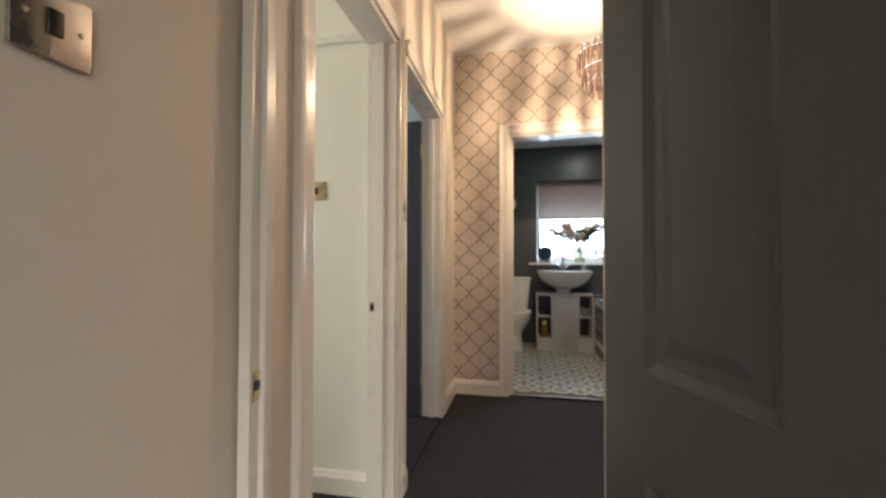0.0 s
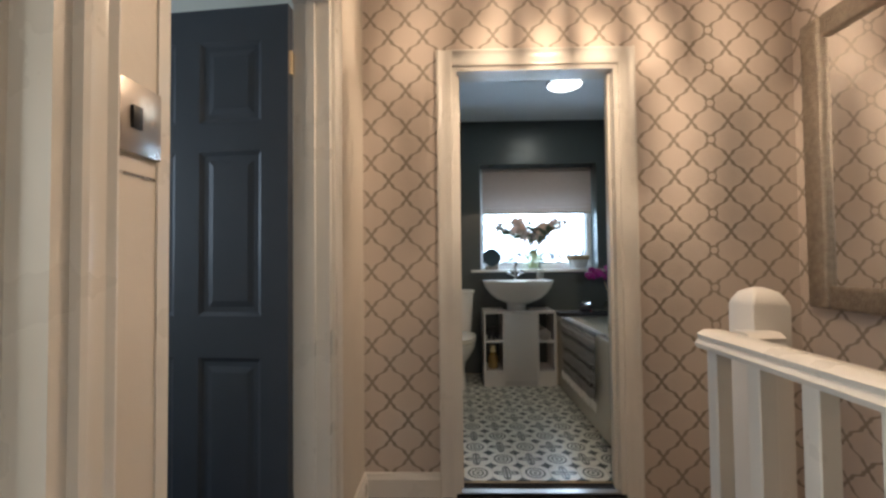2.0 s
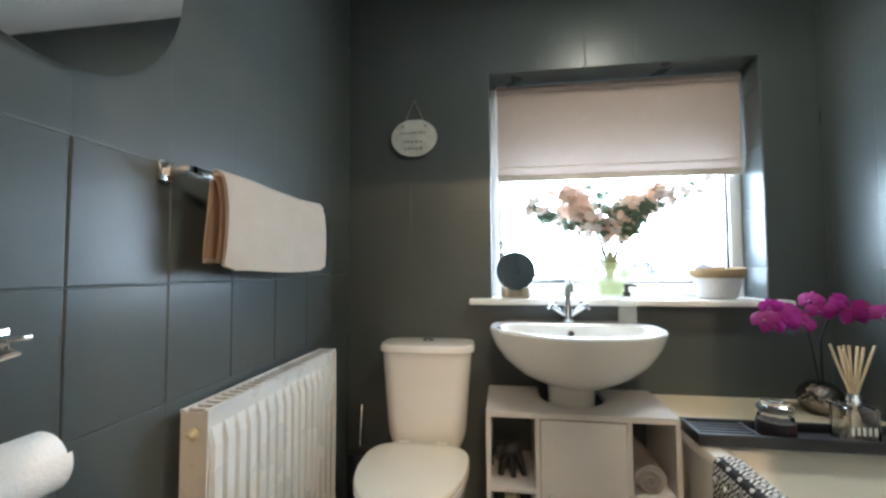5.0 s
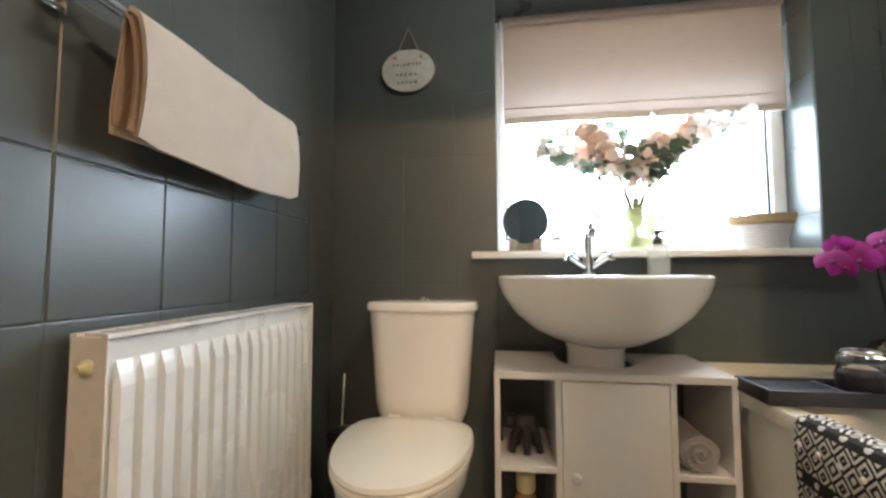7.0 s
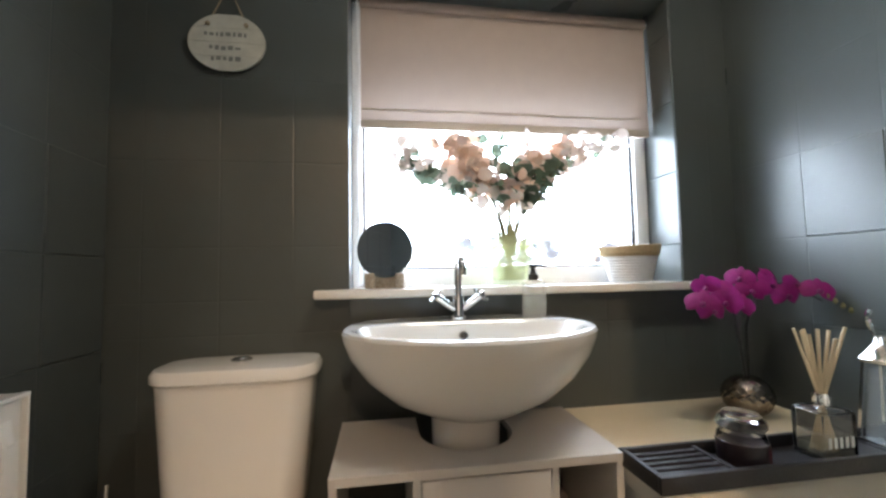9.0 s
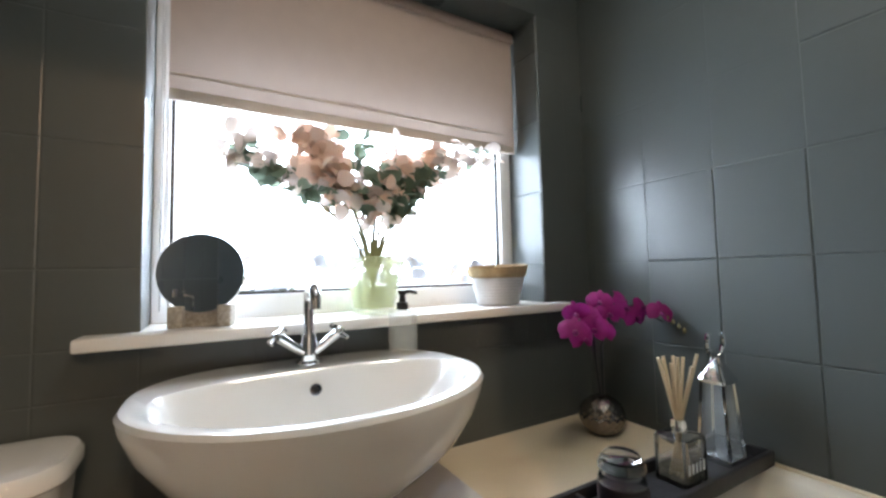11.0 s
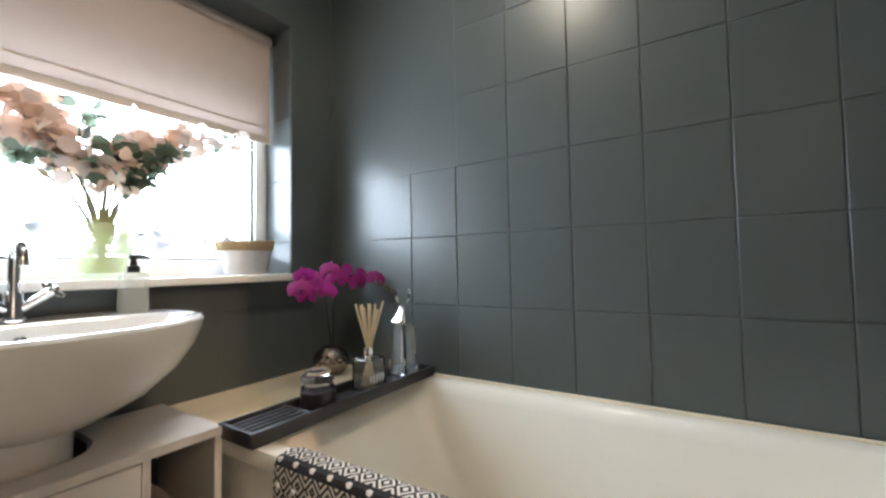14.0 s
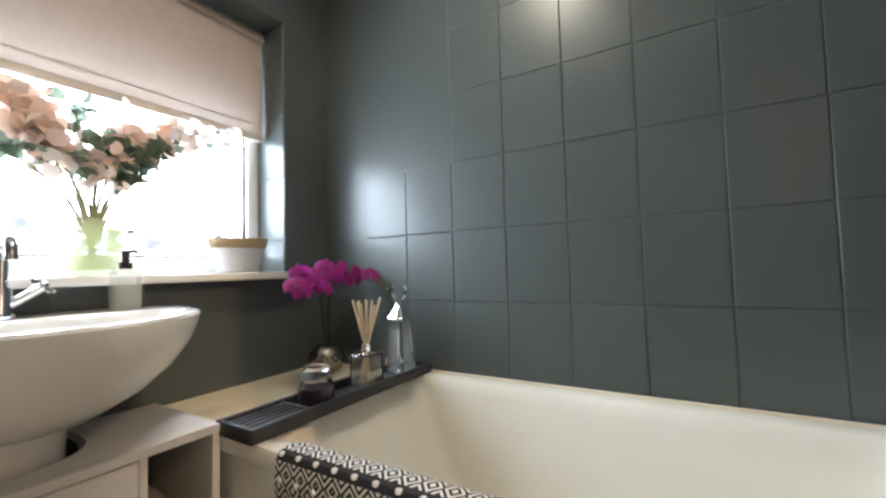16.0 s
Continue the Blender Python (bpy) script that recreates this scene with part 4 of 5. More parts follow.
for z, k in ((RZ0 + 0.025, 0.0), (RZ0 + 0.05, 0.6), (RZ0 + 0.07, 1.0), (RZ1 - 0.085, 1.0), (RZ1 - 0.065, 0.6), (RZ1 - 0.045, 0.08)):
    loops.append([(front + d * k, y, z) for y, d in prof])
rings(bm, loops, cap0=False, cap1=False, closed=False)
box(bm, front - 0.02, RY0 + 0.004, RZ0, front - 0.0006, RY1 - 0.004, RZ1 - 0.012)
part("front_panel", bm, M_RAD, rad, smooth=False)
for y in (RY0, RY1 - 0.004):
    bm = bmesh.new()
    rbox(bm, RX0, y, RZ0 - 0.004, RX1, y + 0.004, RZ1 - 0.004, r=0.0015, seg=1)
    part("side_cover", bm, M_RAD, rad)
bm = bmesh.new()
for k in range(26):
    y = RY0 + 0.012 + k * (RY1 - RY0 - 0.03) / 25
    box(bm, RX0 + 0.012, y, RZ1 - 0.006, RX1 - 0.012, y + 0.008, RZ1)
box(bm, RX0, RY0, RZ1 - 0.007, RX0 + 0.012, RY1, RZ1)
box(bm, RX1 - 0.012, RY0, RZ1 - 0.007, RX1, RY1, RZ1)
part("top_grille", bm, M_RAD, rad, smooth=False)
bm = bmesh.new()
t = bmesh.new()
lathe(t, [(0.012, 0), (0.013, 0.006), (0.009, 0.01), (0.005, 0.018)], seg=12)
merge(bm, t, Matrix.Translation((-0.62, RY0, 0.765)) @ Matrix.Rotation(radians(90), 4, "X"))
part("bleed_plug", bm, M_IVORY, rad, "pale bleed plug")
bm = bmesh.new()
tube(bm, [(-0.62, RY1, 0.21), (-0.62, RY1 + 0.035, 0.21)], 0.011, 10)
tube(bm, [(-0.62, RY1 + 0.03, 0.0), (-0.62, RY1 + 0.03, 0.215)], 0.0075, 8)
lathe(bm, [(0.018, 0.20), (0.02, 0.21), (0.02, 0.25), (0.012, 0.262)], -0.62, RY1 + 0.03, 0, 14)
part("valve", bm, M_TUBE, rad, "white radiator valve")

rail = thing("towel_rail", (-0.66, 4.36, 1.325), "chrome flat-bar towel rail fixed to the tiled wall", "towel rail")
bm = bmesh.new()
rbox(bm, -0.602, 4.03, 1.318, -0.594, 4.69, 1.336, r=0.002)
part("bar", bm, M_CHROME, rail)
for y in (4.045, 4.675):
    bm = bmesh.new()
    rbox(bm, -0.67, y - 0.02, 1.305, -0.658, y + 0.02, 1.349, r=0.003)
    rbox(bm, -0.66, y - 0.009, 1.317, -0.594, y + 0.009, 1.337, r=0.003)
    part("bracket", bm, M_CHROME, rail)


def draped(bm, y0, y1, over, front, back, zt, zf, zb, thick, seed):
    """Cloth folded over a bar along y; front and back are x places."""
    random.seed(seed)
    path = [(front, zf)] + [(front, zf + (zt - zf) * k / 6) for k in range(1, 6)] + [(over + (front - over) * math.cos(a) if a < math.pi / 2 else over + (over - back) * math.cos(a), zt - 0.01 + 0.018 * math.sin(a)) for a in [math.pi * k / 8 for k in range(9)]] + [(back, zt - (zt - zb) * k / 6) for k in range(1, 7)]
    n = 14
    rows = []
    for j in range(n + 1):
        y = y0 + (y1 - y0) * j / n
        rows.append([(x + 0.0035 * math.sin(j * 0.55 + k * 0.5) + 0.002 * math.sin(j * 1.3 - k), y + 0.006 * math.sin(k * 0.6) * (1 if 0 < j < n else 1.5), z + 0.004 * math.sin(j * 0.45 + 1) + (0.012 if j in (0, n) and k < 1 else 0)) for k, (x, z) in enumerate(path)])
    t = bmesh.new()
    rings(t, rows, cap0=False, cap1=False, closed=False)
    bmesh.ops.recalc_face_normals(t, faces=t.faces[:])
    bmesh.ops.solidify(t, geom=t.faces[:], thickness=thick)
    merge(bm, t)


towel = thing("hand_towel", (-0.598, 4.37, 1.1), "folded beige towel hanging over the chrome rail", "towel")
bm = bmesh.new()
draped(bm, 4.115, 4.635, -0.598, -0.575, -0.622, 1.335, 1.112, 1.13, 0.009, 1)
part("outer_fold", bm, M_TOWEL, towel)
bm = bmesh.new()
draped(bm, 4.108, 4.60, -0.598, -0.588, -0.611, 1.326, 1.122, 1.14, 0.005, 2)
part("inner_fold", bm, M_TOWEL2, towel, "tan inner fold")

mir = thing("oval_wall_mirror", (-0.665, 3.82, 1.75), "frameless oval mirror on the tiled wall", "mirror")
bm = bmesh.new()
lp = lambda k, x: [(x, 3.82 + 0.262 * k * math.cos(a), 1.75 + 0.298 * k * math.sin(a)) for a in [2 * math.pi * i / 64 for i in range(64)]]
rings(bm, [lp(0.998, -0.669), lp(1.0, -0.666), lp(0.998, -0.664)], cap1=True)
part("glass", bm, M_MIRROR, mir, smooth=False)

holder = thing("toilet_roll_holder", (-0.66, 3.76, 0.9), "chrome toilet roll holder on the wall", "toilet roll holder")
bm = bmesh.new()
rbox(bm, -0.67, 3.732, 0.995, -0.66, 3.776, 1.038, r=0.003)
rbox(bm, -0.66, 3.738, 1.022, -0.612, 3.770, 1.030, r=0.003)
tube(bm, [(-0.66, 3.754, 1.008), (-0.618, 3.754, 1.006), (-0.611, 3.725, 1.003), (-0.606, 3.687, 0.995), (-0.606, 3.680, 0.985), (-0.606, 3.680, 0.868), (-0.606, 3.686, 0.856), (-0.606, 3.700, 0.853), (-0.606, 3.810, 0.851)], 0.005, 8)
part("arm", bm, M_CHROME, holder)
roll = thing("toilet_roll", (-0.606, 3.740, 0.85), "part-used white toilet paper roll", "toilet roll")
bm = bmesh.new()
prof = [(0.019, 0.0), (0.041, 0.0), (0.043, 0.003), (0.043, 0.087), (0.041, 0.090), (0.019, 0.090), (0.019, 0.0)]
lathe(bm, prof, cap0=False, cap1=False, seg=32)
bm.transform(Matrix.Translation((-0.606, 3.694, 0.848)) @ Matrix.Rotation(radians(-90), 4, "X"))
part("paper", bm, M_PAPER, roll)
bm = bmesh.new()
lathe(bm, [(0.0185, 0.001), (0.0185, 0.089), (0.017, 0.089), (0.017, 0.001), (0.0185, 0.001)], cap0=False, cap1=False, seg=24)
bm.transform(Matrix.Translation((-0.606, 3.694, 0.848)) @ Matrix.Rotation(radians(-90), 4, "X"))
part("cardboard_core", bm, M_TOWEL2, roll, "brown cardboard core")
bm = bmesh.new()
rings(bm, [[(-0.606 + 0.0435 * math.cos(a), y, 0.848 + 0.0435 * math.sin(a)) for a in [radians(q) for q in range(-100, 21, 10)]] + [(-0.606 + 0.0445 * math.cos(a), y, 0.848 + 0.0445 * math.sin(a)) for a in [radians(q) for q in range(20, -101, -10)]] for y in (3.696, 3.788)])
part("loose_sheet", bm, M_PAPER, roll)

# sign on a rope
sign = thing("oval_wall_sign", (-0.357, 5.1, 1.72), "oval whitewashed plank sign hanging on a rope", "wall sign")
for k in range(4):
    z0, z1 = 1.634 + 0.0425 * k, 1.634 + 0.0425 * (k + 1) - 0.0015
    bm = bmesh.new()
    pts = []
    for i in range(9):
        z = z0 + (z1 - z0) * i / 8
        pts.append((0.107 * math.sqrt(max(0.001, 1 - ((z - 1.719) / 0.0868) ** 2)), z))
    ol = [(-0.357 + x, z) for x, z in pts] + [(-0.357 - x, z) for x, z in pts[::-1]]
    rings(bm, [[(x, y, z) for x, z in ol] for y in (5.110, 5.1005)])
    part("plank", bm, M_SIGN, sign)
bm = bmesh.new()
tube(bm, [(-0.412, 5.103, 1.775), (-0.40, 5.106, 1.80), (-0.357, 5.108, 1.897), (-0.315, 5.106, 1.80), (-0.302, 5.103, 1.775)], 0.003, 6)
part("rope", bm, M_ROPE, sign, "twisted jute rope")
for x in (-0.41, -0.304):
    bm = bmesh.new()
    lathe(bm, [(0.007, 0), (0.007, 0.004), (0.003, 0.006)], seg=10)
    bm.transform(Matrix.Translation((x, 5.1005, 1.772)) @ Matrix.Rotation(radians(90), 4, "X"))
    part("rope_knot", bm, M_ROPE, sign)
random.seed(3)
for z, x0, x1 in ((1.742, -0.42, -0.30), (1.700, -0.405, -0.33), (1.668, -0.40, -0.315)):
    bm = bmesh.new()
    x = x0
    while x < x1:
        w = random.uniform(0.006, 0.016)
        box(bm, x, 5.0995, z - random.uniform(0.003, 0.007), x + w, 5.1004, z + random.uniform(0.003, 0.008))
        x += w + 0.006
    part("lettering", bm, M_INK, sign, "faded grey lettering", smooth=False)

# ceiling light
cl = thing("ceiling_light", (0.58, 4.25, H2), "round white flush ceiling light, switched on", "ceiling light")
bm = bmesh.new()
lathe(bm, [(0.135, H2 - 0.004), (0.138, H2 - 0.02), (0.132, H2 - 0.028), (0.12, H2 - 0.028)], 0.58, 4.25, 0, 40)
part("rim", bm, M_UPVC, cl)
bm = bmesh.new()
lathe(bm, [(0.125, H2 - 0.0285), (0.11, H2 - 0.036), (0.06, H2 - 0.041), (0.01, H2 - 0.042)], 0.58, 4.25, 0, 40)
part("diffuser", bm, M_DIFFUSER, cl, "glowing white diffuser")

# ---- bath ----
BX0, BX1, BY0, BY1, BZ = 0.60, 1.316, 3.272, 4.755, 0.605
bath = thing("bath", (0.95, 4.0, 0), "cream-white acrylic bath along the dark tiled wall", "bath")
bm = bmesh.new()
cx, cy, a, b = (BX0 + BX1) / 2, (BY0 + BY1) / 2, (BX1 - BX0) / 2, (BY1 - BY0) / 2
lps = [rrect(cx, cy, a, b, 0.02, z, 8) for z in (BZ - 0.035, BZ - 0.008)] + [rrect(cx, cy, a - 0.004, b - 0.004, 0.02, BZ, 8)]
for inset, far, near, r, z in ((0.05, 0.13, 0.10, 0.05, BZ), (0.058, 0.138, 0.108, 0.05, BZ - 0.006), (0.068, 0.16, 0.115, 0.05, BZ - 0.04), (0.09, 0.24, 0.13, 0.06, BZ - 0.2), (0.115, 0.33, 0.15, 0.08, BZ - 0.36), (0.19, 0.50, 0.22, 0.12, BZ - 0.40)):
    y0, y1 = BY0 + near, BY1 - far
    lps.append(rrect(cx, (y0 + y1) / 2, a - inset, (y1 - y0) / 2, r, z, 8))
rings(bm, lps, cap0=False)
part("tub", bm, M_ACRYL, bath)
bm = bmesh.new()
rbox(bm, BX0 + 0.018, BY0 + 0.01, 0.0, BX0 + 0.03, BY1, BZ - 0.03, r=0.003)
part("side_panel", bm, M_ACRYL, bath, "plain cream bath side panel")
bm = bmesh.new()
tube(bm, [(BX1 - 0.004, BY0, BZ + 0.003), (BX1 - 0.004, BY1, BZ + 0.003)], 0.006, 8)
part("sealant", bm, M_LEDGE, bath, "cream sealant bead along the tiles")
tapb = thing("bath_mixer_tap", (1.09, 3.32, BZ), "chrome bath mixer tap on the bath end", "bath tap")
bm = bmesh.new()
lathe(bm, [(0.026, 0), (0.026, 0.006), (0.018, 0.012), (0.016, 0.035), (0.010, 0.042)], 1.08, 3.32, BZ, 20)
tube(bm, [(1.08, 3.32, BZ + 0.03), (1.08, 3.35, BZ + 0.036), (1.08, 3.39, BZ + 0.024)], [0.012, 0.011, 0.010], 12)
part("spout", bm, M_CHROME, tapb)
bm = bmesh.new()
tube(bm, [(1.08, 3.32, BZ + 0.04), (1.13, 3.328, BZ + 0.05), (1.19, 3.335, BZ + 0.04)], [0.009, 0.008, 0.007], 10)
part("lever", bm, M_CHROME, tapb)

ledge = structure("ledge_behind_bath", boxes((BX0 + 0.015, BY1 + 0.002, 0, 1.314, BN - 0.001, 0.592)), M_LEDGE, "cream boxed ledge between bath and window wall", "ledge")

tray = thing("bath_tray", (0.95, 4.64, BZ), "long black wooden bath tray with slatted end", "bath tray")
TX0, TX1, TY0, TY1, TZ = 0.592, 1.31, 4.568, 4.708, BZ + 0.002
bm = bmesh.new()
rbox(bm, TX0, TY0, TZ, TX1, TY0 + 0.012, TZ + 0.034, r=0.002)
rbox(bm, TX0, TY1 - 0.012, TZ, TX1, TY1, TZ + 0.034, r=0.002)
rbox(bm, TX0, TY0 + 0.012, TZ, TX0 + 0.012, TY1 - 0.012, TZ + 0.034, r=0.002)
rbox(bm, TX1 - 0.012, TY0 + 0.012, TZ, TX1, TY1 - 0.012, TZ + 0.034, r=0.002)
rbox(bm, TX0 + 0.165, TY0 + 0.012, TZ, TX0 + 0.177, TY1 - 0.012, TZ + 0.030, r=0.002)
part("frame", bm, M_BLACKWOOD, tray)
part("bottom", boxes((TX0 + 0.012, TY0 + 0.012, TZ + 0.001, TX1 - 0.012, TY1 - 0.012, TZ + 0.008)), M_BLACKWOOD, tray, smooth=False)
for k in range(5):
    y = TY0 + 0.02 + k * 0.0215
    bm = bmesh.new()
    rbox(bm, TX0 + 0.012, y, TZ + 0.018, TX0 + 0.165, y + 0.013, TZ + 0.028, r=0.0015)
    part("slat", bm, M_BLACKWOOD, tray)
FZ = TZ + 0.008

jar = thing("candle_jar", (0.83, 4.635, FZ), "dark candle in a glass jar with lid", "candle")
bm = bmesh.new()
lathe(bm, [(0.04, 0), (0.046, 0.006), (0.047, 0.055), (0.044, 0.066), (0.040, 0.07), (0.040, 0.078), (0.037, 0.078), (0.037, 0.07), (0.042, 0.055), (0.042, 0.008), (0.01, 0.006)], 0.83, 4.635, FZ, 28)
part("glass_jar", bm, M_GLASS, jar)
bm = bmesh.new()
lathe(bm, [(0.042, 0.001), (0.0472, 0.006), (0.0482, 0.05), (0.0474, 0.054), (0.006, 0.052)], 0.83, 4.635, FZ, 24)
part("wax", bm, M_WAX, jar, "dark plum wax")
bm = bmesh.new()
rings(bm, [[(0.83 + r * math.cos(a), 4.635 + r * math.sin(a), z) for a in [radians(q) for q in range(-70, 11, 8)] for r in (0.0490,)] for z in (FZ + 0.012, FZ + 0.046)], cap0=False, cap1=False, closed=False)
part("label", bm, M_LABELRED, jar, "dark red label")
bm = bmesh.new()
lathe(bm, [(0.036, 0.079), (0.046, 0.081), (0.047, 0.088), (0.042, 0.098), (0.036, 0.10), (0.034, 0.108), (0.02, 0.111), (0.004, 0.111)], 0.83, 4.635, FZ, 28)
part("lid", bm, M_GLASS, jar, "clear glass lid")

dif = thing("reed_diffuser", (1.04, 4.64, FZ), "square glass reed diffuser with pale reeds", "reed diffuser")
bm = bmesh.new()
rings(bm, [rrect(1.04, 4.64, *p) for p in ((0.040, 0.036, 0.004, FZ), (0.041, 0.037, 0.005, FZ + 0.004), (0.041, 0.037, 0.005, FZ + 0.098), (0.036, 0.032, 0.008, FZ + 0.104), (0.016, 0.016, 0.012, FZ + 0.108), (0.013, 0.013, 0.0125, FZ + 0.112), (0.012, 0.012, 0.0115, FZ + 0.112), (0.014, 0.014, 0.01, FZ + 0.104), (0.034, 0.03, 0.006, FZ + 0.096), (0.036, 0.032, 0.005, FZ + 0.01))])
part("bottle", bm, M_GLASS, dif)
bm = bmesh.new()
rings(bm, [rrect(1.04, 4.64, 0.0355, 0.0315, 0.005, z) for z in (FZ + 0.0105, FZ + 0.052)])
part("oil", bm, M_OIL, dif, "pale scented oil")
bm = bmesh.new()
lathe(bm, [(0.016, 0.109), (0.017, 0.112), (0.017, 0.135), (0.011, 0.137)], 1.04, 4.64, FZ, 22)
part("collar", bm, M_CHROME, dif, "silver collar")
random.seed(11)
for k in range(9):
    a = 2 * math.pi * k / 9
    sp = random.uniform(0.35, 1.0)
    tx, ty = 0.058 * math.cos(a) * sp - 0.005, 0.045 * math.sin(a) * sp
    bm = bmesh.new()
    tube(bm, [(1.04 - tx * 0.45, 4.64 - ty * 0.45, FZ + 0.014), (1.04 + tx * 0.12, 4.64 + ty * 0.12, FZ + 0.13), (1.04 + tx, 4.64 + ty, FZ + random.uniform(0.255, 0.28))], 0.0038, 6)
    part("reed", bm, M_REED, dif)
bm = bmesh.new()
for k in range(5):
    box(bm, 1.005 + k * 0.014, 4.6022, FZ + 0.03, 1.012 + k * 0.014, 4.6028, FZ + 0.052)
part("print", bm, M_TUBE, dif, "white printed marks", smooth=False)

lan = thing("metal_lantern", (1.225, 4.64, FZ), "small polished metal and glass lantern with ring handle", "lantern")
LX, LY = 1.225, 4.645
bm = bmesh.new()
rbox(bm, LX - 0.042, LY - 0.042, FZ, LX + 0.042, LY + 0.042, FZ + 0.014, r=0.003)
part("base", bm, M_CHROME, lan)
for sx in (-1, 1):
    for sy in (-1, 1):
        bm = bmesh.new()
        tube(bm, [(LX + sx * 0.036, LY + sy * 0.036, FZ + 0.012), (LX + sx * 0.025, LY + sy * 0.025, FZ + 0.19)], 0.0045, 4)
        part("post", bm, M_CHROME, lan)
bm = bmesh.new()
rings(bm, [rrect(LX, LY, *p) for p in ((0.031, 0.031, 0.003, FZ + 0.014), (0.021, 0.021, 0.003, FZ + 0.188))], cap0=False, cap1=False)
part("glass", bm, M_THINGLASS, lan)
bm = bmesh.new()
rings(bm, [rrect(LX, LY, *p) for p in ((0.031, 0.031, 0.004, FZ + 0.188), (0.033, 0.033, 0.004, FZ + 0.196), (0.016, 0.016, 0.006, FZ + 0.23), (0.014, 0.014, 0.008, FZ + 0.245), (0.012, 0.012, 0.008, FZ + 0.252))])
part("roof", bm, M_CHROME, lan)
bm = bmesh.new()
tube(bm, arc((LX, LY, FZ + 0.287), 0.038, -215, 35, 24), 0.006, 8)
part("ring_handle", bm, M_CHROME, lan)
# orchid
orc = thing("potted_orchid", (1.17, 4.96, 0.592), "magenta orchid in a hammered silver pot on the ledge", "orchid")
OX, OY, OZ = 1.165, 4.955, 0.592
bm = bmesh.new()
nu, nv = 64, 26
loops = []
for j in range(nv + 1):
    b_ = radians(-62 + 128 * j / nv)
    ring_ = []
    for i in range(nu):
        a = 2 * math.pi * i / nu
        dent = 0.0032 * math.cos(a * 16 + (j // 2 % 2) * math.pi) * (1 if j % 2 else -0.6) * math.cos(b_)
        r_ = (0.066 + dent) * math.cos(b_)
        ring_.append((OX + r_ * math.cos(a), OY + r_ * math.sin(a), OZ + 0.0545 + 0.062 * math.sin(b_)))
    loops.append(ring_)
rings(bm, loops)
part("pot", bm, M_SILVER, orc, "hammered silver pot")

def orchid_flower(centre, turn, size):
    bm = bmesh.new()
    for a, ln, w in ((90, 1.0, 0.5), (210, 1.0, 0.45), (330, 1.0, 0.5), (12, 1.05, 1.15), (168, 1.05, 1.15)):
        d = Vector((math.cos(radians(a)), 0, math.sin(radians(a))))
        s = Vector((-d.z, 0, d.x))
        rows = []
        for i in range(6):
            f = i / 5
            ww = w * math.sin(math.pi * (0.1 + 0.82 * f)) * 0.6
            y = -0.25 * f + 0.45 * f * f
            rows.append([d * ln * f + s * ww * q + Vector((0, y + 0.22 * q * q * ww, 0)) for q in (-1, -0.5, 0, 0.5, 1)])
        rings(bm, rows, cap0=False, cap1=False, closed=False)
    bm.transform(Matrix.Translation(centre) @ Matrix.Rotation(turn, 4, "Z") @ Matrix.Rotation(random.uniform(-0.5, 0.3), 4, "X") @ Matrix.Rotation(random.uniform(-0.4, 0.4), 4, "Y") @ Matrix.Scale(size, 4))
    fl = part("flower", bm, M_ORCHID, orc, "magenta orchid bloom")
    bm = bmesh.new()
    lathe(bm, [(0.05, 0), (0.16, 0.12), (0.2, 0.3), (0.08, 0.45)], seg=8)
    bm.transform(Matrix.Translation(centre) @ Matrix.Rotation(turn, 4, "Z") @ Matrix.Rotation(radians(110), 4, "X") @ Matrix.Scale(size, 4))
    part("lip", bm, M_ORCHIDLIP, fl, "dark lip")


for k, pts in enumerate(([(OX, OY, OZ + 0.1), (OX - 0.02, OY, OZ + 0.24), (OX - 0.06, OY - 0.03, OZ + 0.345), (OX - 0.15, OY - 0.08, OZ + 0.385), (OX - 0.24, OY - 0.12, OZ + 0.345)],
                         [(OX + 0.01, OY, OZ + 0.1), (OX + 0.01, OY, OZ + 0.26), (OX + 0.03, OY - 0.03, OZ + 0.38), (OX + 0.07, OY - 0.08, OZ + 0.39), (OX + 0.115, OY - 0.14, OZ + 0.34)])):
    bm = bmesh.new()
    tube(bm, pts, [0.004, 0.0035, 0.003, 0.0025, 0.002], 7)
    part("stem", bm, M_BLACKWOOD, orc, "dark thin stem")
random.seed(8)
for dx, dy, dz in ((-0.245, -0.13, 0.345), (-0.215, -0.11, 0.385), (-0.225, -0.14, 0.325), (-0.17, -0.10, 0.375), (-0.13, -0.08, 0.36), (-0.12, -0.12, 0.335), (-0.05, -0.05, 0.405), (-0.035, -0.07, 0.37), (0.04, -0.06, 0.405), (0.08, -0.10, 0.385), (0.05, -0.10, 0.355), (0.105, -0.14, 0.37), (-0.185, -0.14, 0.345), (0.01, -0.09, 0.385), (0.075, -0.07, 0.36)):
    orchid_flower((OX + dx, OY + dy, OZ + dz), random.uniform(-0.9, 0.3), random.uniform(0.033, 0.040))
bm = bmesh.new()
for q in range(5):
    lathe(bm, [(0.002, 0), (0.006, 0.006), (0.004, 0.014), (0.001, 0.017)], OX + 0.12 + 0.011 * q, OY - 0.15 - 0.01 * q, OZ + 0.345 - 0.012 * q, 8)
part("bud", bm, M_STEM, orc, "small green buds")

# throw over the bath side
thr = thing("patterned_throw", (0.62, 4.15, 0.3), "black and white woven cotton throw draped over the bath side", "throw")
bm = bmesh.new()
uvl = bm.loops.layers.uv.new("UVMap")
path = [(0.675, 0.40), (0.673, 0.5), (0.668, 0.57), (0.657, 0.611), (0.64, 0.6165), (0.615, 0.6165), (0.597, 0.612), (0.589, 0.598), (0.586, 0.56)] + [(0.584, 0.5 - 0.05 * k) for k in range(7)]
acc = [0.0]
